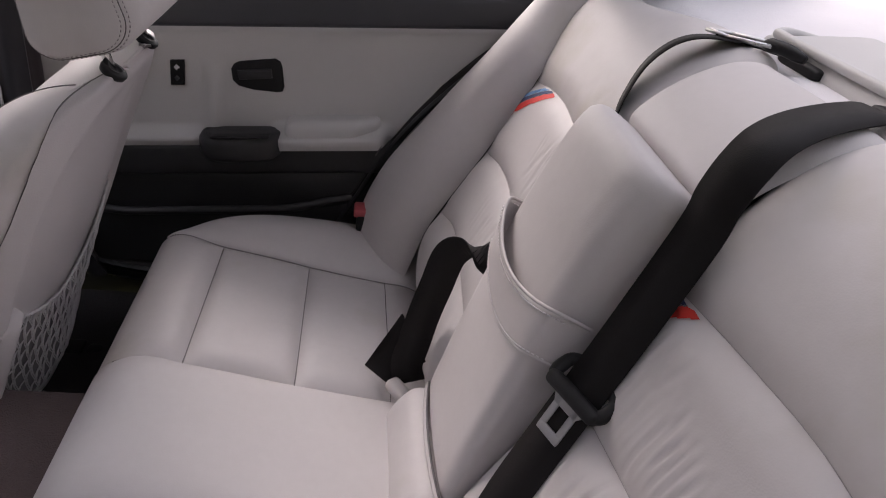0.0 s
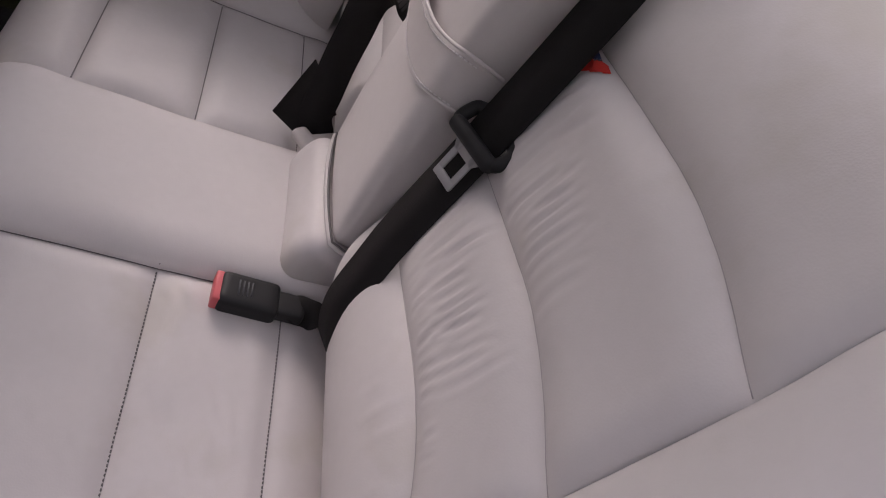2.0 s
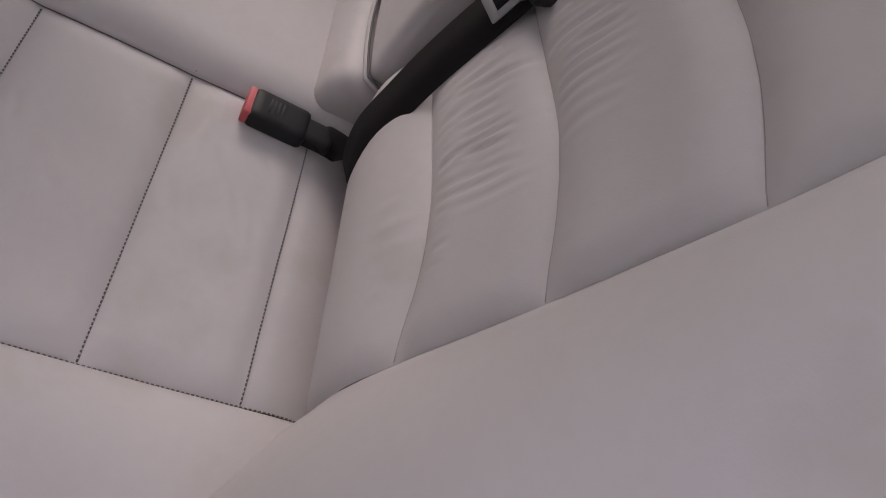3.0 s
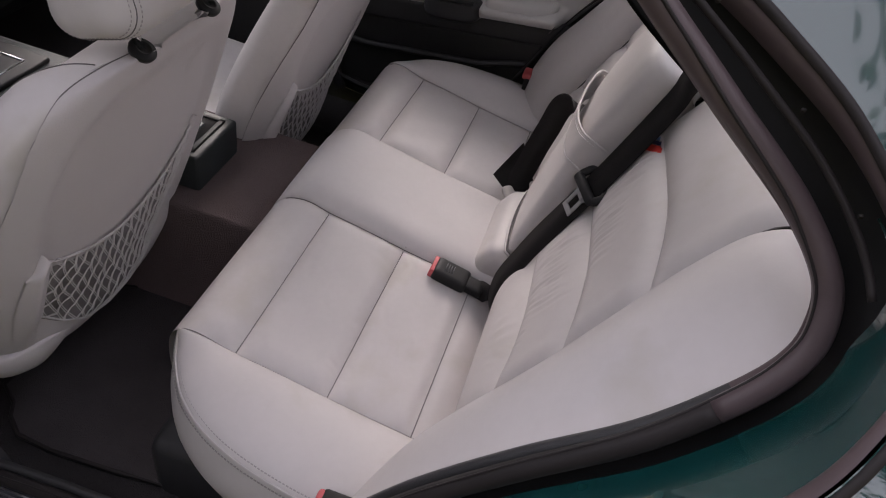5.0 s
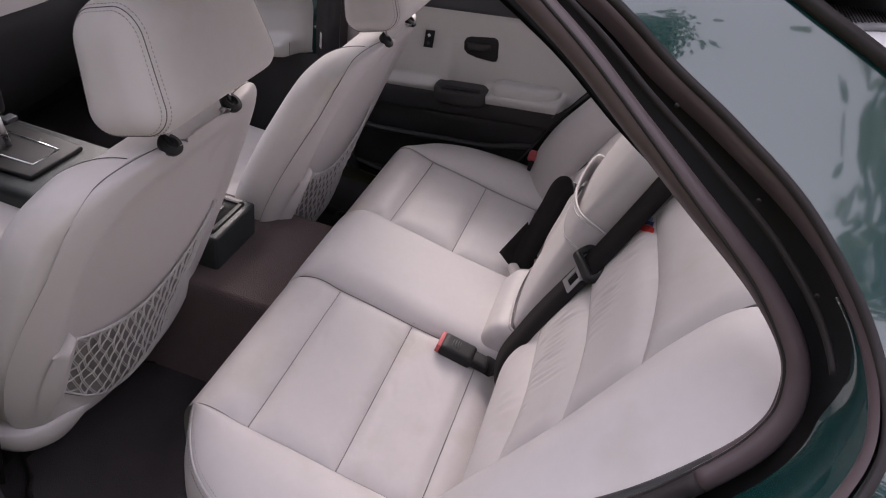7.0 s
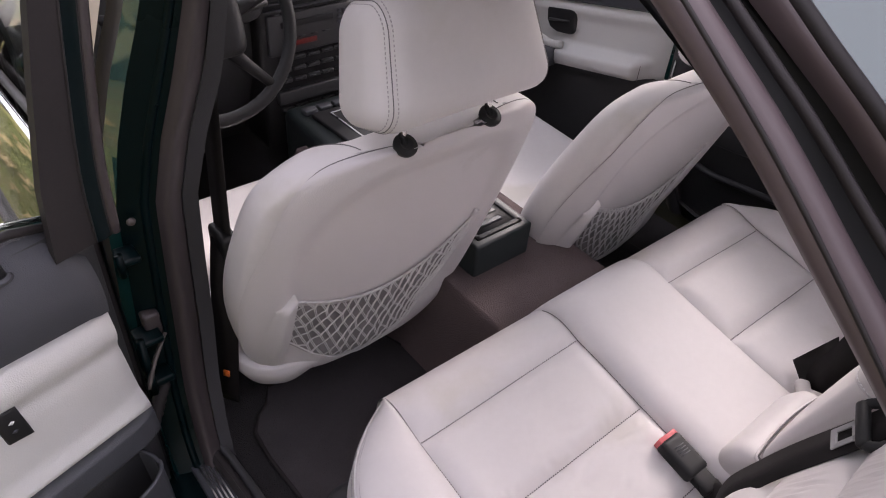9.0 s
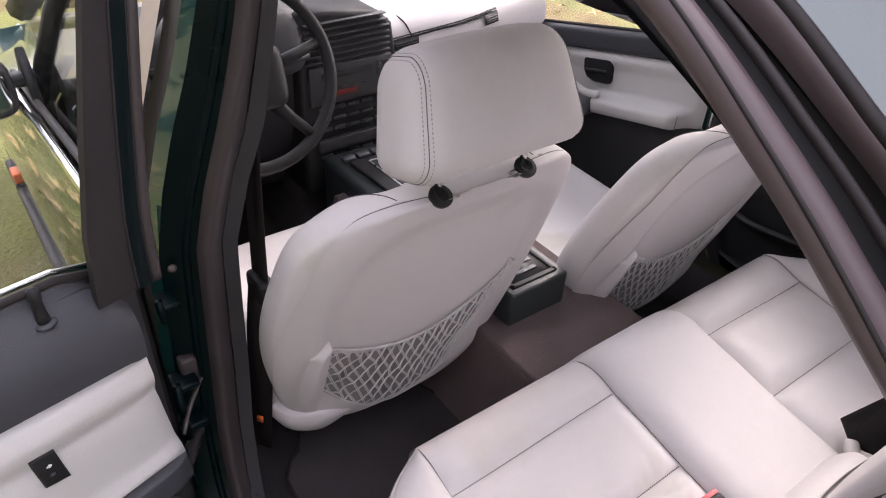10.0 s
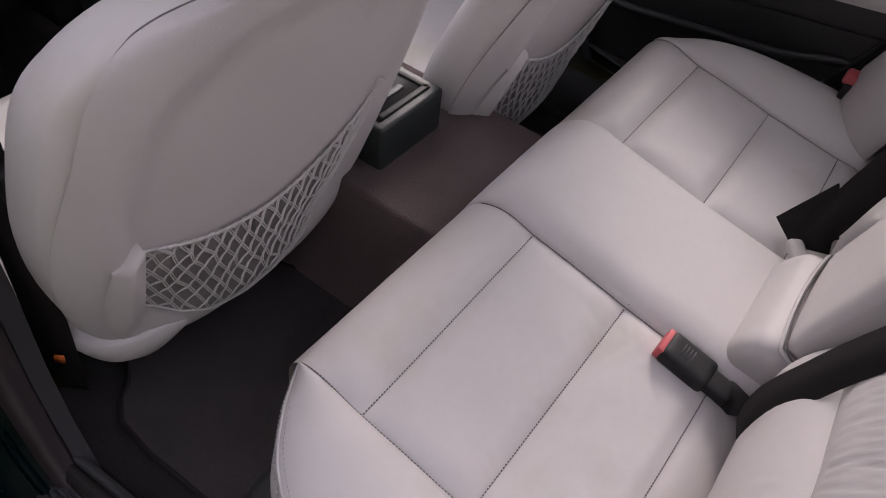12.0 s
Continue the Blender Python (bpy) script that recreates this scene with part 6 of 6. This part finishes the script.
    part("panel", grid(lambda x, y: Vector((x, y, 0.93 - 0.16 * smooth(1.8, 3.0, y) - 0.05 * (x / 0.74) ** 2)), lin(-0.74, 0.74, 16), lin(1.72, 3.0, 16)), paint, b)


    for ob in (*t.children, *m.children, *w.children, *b.children):
        nose(ob)


front_left()


# ---- roof, windscreen, rear window ----
def roof():
    def sk(x, y):
        return Vector((x, y, 1.53 - 0.055 * (x / 0.56) ** 2 - 0.05 * smooth(0.6, 1.1, y) - 0.03 * smooth(0.3, -0.05, y)))
    solo("roof", grid(sk, lin(-0.52, 0.52, 20), lin(-0.045, 1.08, 20)), paint, "dark green car roof", "car roof")
    solo("ceiling", grid(lambda x, y: sk(x, y) - Vector((0, 0, 0.025)), lin(-0.54, 0.54, 20), lin(-0.05, 1.08, 20)), headliner, "grey fabric headliner", "headliner")
    for name, y0, z0, y1, z1, w0, w1 in (("window_1", 1.06, 1.47, 1.86, 0.94, 0.55, 0.70), ("window_2", -0.04, 1.48, -0.98, 1.165, 0.495, 0.72)):
        t = thing(name, (0, (y0 + y1) / 2, 1.2), "curved clear car windscreen" if y0 > 0 else "curved clear rear window", "car window", "", "structure")
        g = part("pane", join(*[grid(lambda a, b: Vector(((w0 + (w1 - w0) * b) * (2 * a - 1), y0 + (y1 - y0) * b + (0.10 if y0 > 0 else -0.05) * (1 - (2 * a - 1) ** 2) * b, z0 + (z1 - z0) * b + o)), lin(0, 1, 14), lin(0, 1, 8)) for o in (0, 0.004)]), glass, t)
        g.visible_shadow = False
        part("edge", tube([((w0 + (w1 - w0) * b) * s * 0.97, y0 + (y1 - y0) * b, z0 - 0.012 + (z1 - z0) * b) for s, row in ((-1, lin(0, 1, 10)), (1, lin(1, 0, 10))) for b in row], 0.014, 6, True), rubber, t)
    for s in (-1, 1):
        solo("a_pillar_left" if s < 0 else "a_pillar_right", tube(spline([(0.555 * s, 1.0, 1.47), (0.63 * s, 1.4, 1.22), (0.72 * s, 1.86, 0.93)], 16), 0.032, 8), slate_plastic, "slate trimmed windscreen pillar", "car pillar")
    solo("boot_lid", grid(lambda x, y: Vector((x, y, 1.125 - 0.05 * smooth(-1.0, -1.6, y) - 0.05 * (x / 0.78) ** 4)), lin(-0.78, 0.78, 14), lin(-1.6, -1.0, 8)), paint, "dark green boot lid", "car body")
    solo("rear_bulkhead", box((-0.70, -0.36, 0.24), (0.70, -0.33, 1.05), 0.005), dark_plastic, "plain dark bulkhead behind rear bench", "car body")
    solo("front_bulkhead", box((-0.72, 1.74, 0.24), (0.72, 1.78, 0.92), 0.005), dark_plastic, "plain dark bulkhead below windscreen", "car body")


roof()


def shelf():
    t = thing("parcel_shelf", (0, -0.5, 1.08), "pale felt covered rear parcel shelf", "parcel shelf", "", "structure")
    part("board", grid(lambda x, y: Vector((x, y, 1.0875 - 0.10 * (y + 0.3) - 0.03 * smooth(-0.335, -0.285, y))), lin(-0.80, 0.80, 30), lin(-1.02, -0.28, 30)), shelf_felt, t)
    part("board_edge", box((-0.66, -0.34, 1.03), (0.66, -0.30, 1.072), 0.004), shelf_felt, t)

    def z_at(y):
        return 1.0875 - 0.10 * (y + 0.3)
    for s in (-1, 1):
        out = [(0.63, -0.315), (0.515, -0.318), (0.49, -0.33), (0.52, -0.39), (0.575, -0.44), (0.615, -0.53), (0.634, -0.58), (0.80, -0.54), (0.80, -0.44), (0.74, -0.39)]
        g = part("speaker_grille", prism([(x * s, y) for x, y in out], 2, 0.0, 0.016, 0.005), grille_grey, t, "perforated grey speaker grille")
        for v in g.data.vertices:
            v.co.z += z_at(v.co.y + BASE[g].y)
        inside = [(x, y) for x in lin(0.5, 0.79, 40) for y in lin(-0.325, -0.56, 33) if x > float(np.interp(-y, (0.32, 0.39, 0.44, 0.53, 0.56), (0.505, 0.535, 0.59, 0.63, 0.65))) and x < float(np.interp(-y, (0.32, 0.39, 0.44), (0.62, 0.73, 0.79)))]
        dots = [box((x * s - 0.002, y - 0.002, z_at(y) + 0.0155), (x * s + 0.002, y + 0.002, z_at(y) + 0.0168), 0) for x, y in inside]
        tagged(part("perforations", join(*dots), black_plastic, g, "", False), kind="stuff")
        solo("c_pillar_trim_" + ("left" if s < 0 else "right"), grid(lambda f, k: Vector(((0.495 + 0.29 * k ** 1.4 - 0.085 * f * k ** 3 - 0.02 * math.sin(math.pi * k) * (1 - f)) * s, 0.02 - 0.50 * k - 0.22 * f - 0.01 * f * (1 - k), 1.44 - 0.345 * k - 0.14 * f * (1 - k) + 0.058 * f * k ** 3)), lin(0, 1, 8), lin(0, 1, 14)), dark_plastic, "black rear pillar trim", "car pillar")


shelf()


# ---- dashboard ----
def dashboard():
    t = thing("dashboard", (0, 1.55, 0.75), "pale grey dashboard with black centre stack and vents", "dashboard", "", "structure")
    prof = [(1.60, 0.42), (1.52, 0.56), (1.475, 0.68), (1.462, 0.78), (1.47, 0.845), (1.50, 0.875), (1.56, 0.895), (1.70, 0.90), (1.86, 0.90)]
    row = spline([(0, *p) for p in prof], 40)
    part("passenger_side", grid(lambda x, k: Vector((x, row[int(k)].y + 0.05 * smooth(0.3, 0.7, x) , row[int(k)].z - 0.01 * smooth(0.1, 0.7, x))), lin(0.09, 0.72, 30), list(range(14, 40))), shell_grey, t, "pale grey dashboard panel")
    part("lower_dash", grid(lambda x, k: Vector((x, row[int(k)].y + 0.05 * smooth(0.3, 0.7, x) + 0.004 * (k > 13), row[int(k)].z - 0.01 * smooth(0.1, 0.7, x))), lin(0.09, 0.72, 30), list(range(15))), dark_plastic, t, "charcoal lower dashboard")
    part("driver_side", grid(lambda x, k: Vector((x, row[int(k)].y, row[int(k)].z)), lin(-0.72, -0.20, 20), list(range(40))), dark_plastic, t)
    part("top_pad", grid(lambda x, k: Vector((x, row[int(k)].y + 0.004, row[int(k)].z + 0.004)), lin(-0.72, 0.09, 24), list(range(24, 40))), shell_grey, t)
    part("binnacle", pillow((0.40, 0.20, 0.16), 0.05, 12, lambda p: Vector((-0.38 + p.x, 1.50 + p.y + 0.3 * p.z, 0.90 + p.z))), dark_plastic, t, "black instrument hood")
    st = part("centre_stack", prism([(-0.205, 0.46), (0.075, 0.46), (0.085, 0.80), (0.07, 0.90), (0.03, 0.935), (-0.10, 0.955), (-0.205, 0.96)], 1, 1.42, 1.56, 0.012), black_plastic, t, "black centre stack with vents and radio")
    for k in range(7):
        z = 0.835 + 0.016 * k
        part("vent_slat", box((-0.19, 1.408, z), (0.055 - 0.006 * max(0, k - 4), 1.43, z + 0.003), 0.001), slate_plastic, st)
    part("radio", box((-0.185, 1.408, 0.72), (0.06, 1.425, 0.825), 0.004), dark_plastic, st)
    part("cassette_slot", box((-0.15, 1.404, 0.79), (0.0, 1.412, 0.806), 0.002), black_plastic, st)
    for i in range(3):
        for j in range(3):
            part("button", box((0.012 + 0.015 * i, 1.403, 0.775 + 0.014 * j), (0.022 + 0.015 * i, 1.41, 0.783 + 0.014 * j), 0.001), slate_plastic, st)
    part("display", box((-0.12, 1.405, 0.741), (-0.05, 1.411, 0.754), 0.001), red_glow, st, "dim red radio display")
    for z in (0.70, 0.67, 0.64, 0.56):
        for k in range(5):
            part("button", box((-0.16 + 0.042 * k, 1.412, z), (-0.125 + 0.042 * k, 1.424, z + 0.010), 0.002), dark_plastic, st)
    part("ashtray_gap", box((-0.17, 1.405, 0.585), (0.05, 1.425, 0.62), 0.003), dark_plastic, st)
    def front(x, z, out=0.0):
        r = min(row, key=lambda q: abs(q.z - z) + 10 * (q.y > 1.60))
        return Vector((x, r.y + 0.05 * smooth(0.3, 0.7, x) - out, z))

    def strip(x0, x1, z0, z1, rise, out):
        """A flat bar along the dashboard's front that climbs towards its far end."""
        us, vs = lin(0, 1, 12), (0, 1)
        face = lambda u, v: front(x0 + (x1 - x0) * u, z0 + (z1 - z0) * v + rise * (x0 + (x1 - x0) * u - 0.10), out)
        return join(grid(face, us, vs), grid(lambda u, v: face(u, 0) + Vector((0, out * 1.5 * v, 0)), us, vs), grid(lambda u, v: face(u, 1) + Vector((0, out * 1.5 * v, 0)), us, vs))
    part("slot", strip(0.10, 0.49, 0.829, 0.832, 0.045, 0.004), black_plastic, t)
    part("slot", strip(0.10, 0.49, 0.836, 0.838, 0.045, 0.004), black_plastic, t)
    for x0, x1 in ((0.10, 0.182), (0.432, 0.492)):
        v = part("passenger_vent", strip(x0, x1, 0.802, 0.829, 0.045, 0.005), black_plastic, t)
        for k in range(3):
            part("vent_slat", strip(x0 + 0.006, x1 - 0.006, 0.808 + 0.0065 * k, 0.8095 + 0.0065 * k, 0.045, 0.008), slate_plastic, v)
    part("pad_seam", tube(spline([(0.115, 1.62, 0.8975), (0.145, 1.50, 0.8765), (0.158, 1.468, 0.845), (0.165, 1.461, 0.825)], 16), 0.0022, 5), dark_plastic, t)
    part("label_bars", join(*[box((-0.17 + 0.03 * k, 1.4015, 0.829), (-0.155 + 0.03 * k, 1.4045, 0.831), 0) for k in range(3)], *[box((-0.14 + 0.035 * k, 1.4015, 0.763), (-0.12 + 0.035 * k, 1.4045, 0.765), 0) for k in range(4)], *[box((-0.155 + 0.042 * k, 1.409, 0.7045), (-0.14 + 0.042 * k, 1.4115, 0.7065), 0) for k in range(5)], *[box((-0.155 + 0.042 * k, 1.409, 0.6445), (-0.14 + 0.042 * k, 1.4115, 0.6465), 0) for k in range(5)]), trim_grey, st)
    for k in range(7):
        part("defrost_slat", box((0.52 + 0.016 * k, 1.62, 0.888), (0.528 + 0.016 * k, 1.70, 0.893), 0.001), dark_plastic, t)
    part("badge_bars", join(*[box((0.45, 1.535, 0.8795 + 0.0005 * k), (0.49, 1.538 + 0.002 * k, 0.881 + 0.0005 * k), 0) for k in range(3)]), slate_plastic, t)
    return t


dashboard()


def wheel():
    t = thing("steering_wheel", (-0.37, 1.17, 0.87), "black leather four-spoke steering wheel", "steering wheel")
    m = Matrix.Translation((-0.445, 1.165, 0.95)) @ Matrix.Rotation(radians(65), 4, "X")
    part("rim", move(tube([(0.188 * math.cos(a), 0.188 * math.sin(a), 0.0) for a in [2 * math.pi * k / 64 for k in range(64)]], 0.0135, 12, True), m), black_plastic, t)
    part("hub", move(pillow((0.16, 0.125, 0.05), 0.024, 12, lambda p: Vector((p.x * (1 - 1.2 * max(0, -p.y)), p.y - 0.012, p.z + 0.012))), m), black_plastic, t, "padded wheel hub")
    for a, r in ((12, 0.19), (168, 0.19), (-52, 0.19), (-128, 0.19)):
        c, s = math.cos(radians(a)), math.sin(radians(a))
        part("spoke", move(tube([(0.06 * c, 0.06 * s - 0.01, 0.008), (0.12 * c, 0.12 * s - 0.004, 0.0), (0.186 * c, 0.186 * s, 0.0)], [0.016, 0.012, 0.010], 10), m), black_plastic, t)
    part("badge", move(lathe([(0.001, 0.038), (0.017, 0.038), (0.019, 0.034)], 20, Matrix()), m), slate_plastic, t)
    part("column", move(tube([(0, 0, -0.02), (0, 0, -0.26)], 0.04, 14), m), black_plastic, t)
    part("stalk", move(tube([(-0.05, 0.0, -0.06), (-0.17, 0.015, -0.05)], 0.007, 8), m), black_plastic, t)
    part("stalk", move(tube([(0.05, 0.0, -0.06), (0.17, 0.015, -0.05)], 0.007, 8), m), black_plastic, t)


wheel()


# ---- closing the car's shell, and its road wheels ----
def shell():
    for s in (-1, 1):
        side = "left" if s < 0 else "right"
        solo("rear_wing_" + side, grid(lambda y, k: Vector(((0.85 - 0.10 * smooth(-1.2, -1.62, y) ** 2 - 0.05 * max(0.0, k - 0.86) / 0.14 - 0.03 * smooth(0.3, 0.0, k)) * s, y, 0.30 + 0.79 * k - 0.03 * smooth(-1.1, -1.62, y))), lin(-1.62, -0.94, 14), lin(0, 1, 20)), paint, "dark green rear wing", "car body")
    solo("boot_back", grid(lambda x, k: Vector((x, -1.62 - 0.05 * math.sin(math.pi * k) + 0.06 * (x / 0.75) ** 4, 0.30 + 0.76 * k)), lin(-0.76, 0.76, 20), lin(0, 1, 12)), paint, "dark green boot back panel", "car body")
    solo("rear_bumper", pillow((1.62, 0.16, 0.20), 0.06, 14, lambda p: Vector((p.x, -1.64 + p.y + 0.10 * (p.x / 0.8) ** 4, 0.46 + p.z))), paint, "dark green rear bumper", "car bumper")
    r = solo("front_wing_right", grid(lambda y, k: Vector((xs(0.22 + 0.68 * k) - 0.10 * smooth(1.86, 3.0, y) ** 2 - 0.12 * max(0, k - 0.85) / 0.15, y, 0.22 + (0.68 - 0.14 * smooth(1.86, 3.0, y)) * k)), lin(1.865, 3.0, 20), lin(0, 1, 24)), paint, "dark green front wing", "car body")
    f = solo("front_panel", grid(lambda x, k: Vector((x, 3.0 + 0.07 * math.sin(math.pi * min(1, 0.15 + k)) - 0.08 * (x / 0.74) ** 4, 0.36 + 0.40 * k)), lin(-0.72, 0.72, 20), lin(0, 1, 12)), paint, "dark green front panel", "car body")
    b = solo("front_bumper", pillow((1.56, 0.16, 0.20), 0.06, 14, lambda p: Vector((p.x, 3.02 + p.y - 0.12 * (p.x / 0.78) ** 4, 0.50 + p.z))), paint, "dark green front bumper", "car bumper")
    for ob in (r, f, b):
        nose(ob)
    solo("underbody", box((-0.70, -1.55, 0.215), (0.70, 2.0, 0.238), 0.004), dark_plastic, "plain dark underbody", "car body")
    for s in (-1, 1):
        for y in (-0.40, 2.36):
            w = thing("car_wheel", (0.73 * s, y, 0.0), "black tyre on silver five-spoke alloy rim", "car wheel", "wheels of the car")
            m = Matrix.Translation((0.73 * s, y, 0.305)) @ Matrix.Rotation(radians(90 * s), 4, "Y")
            part("tyre", lathe([(0.20, -0.085), (0.27, -0.095), (0.298, -0.085), (0.305, -0.05), (0.305, 0.05), (0.298, 0.085), (0.27, 0.095), (0.20, 0.085)], 40, m), rubber, w)
            part("rim", lathe([(0.205, -0.085), (0.19, -0.07), (0.19, 0.07), (0.205, 0.086), (0.212, 0.084)], 36, m), steel, w, "silver alloy rim")
            part("hub", lathe([(0.055, 0.0), (0.055, 0.05), (0.03, 0.058), (0.0, 0.058)], 20, m), steel, w)
            for k in range(5):
                a = 2 * math.pi * k / 5
                part("spoke", move(tube([(0.04 * math.cos(a), 0.04 * math.sin(a), 0.045), (0.195 * math.cos(a), 0.195 * math.sin(a), 0.06)], [0.026, 0.02], 8), m), steel, w)


shell()
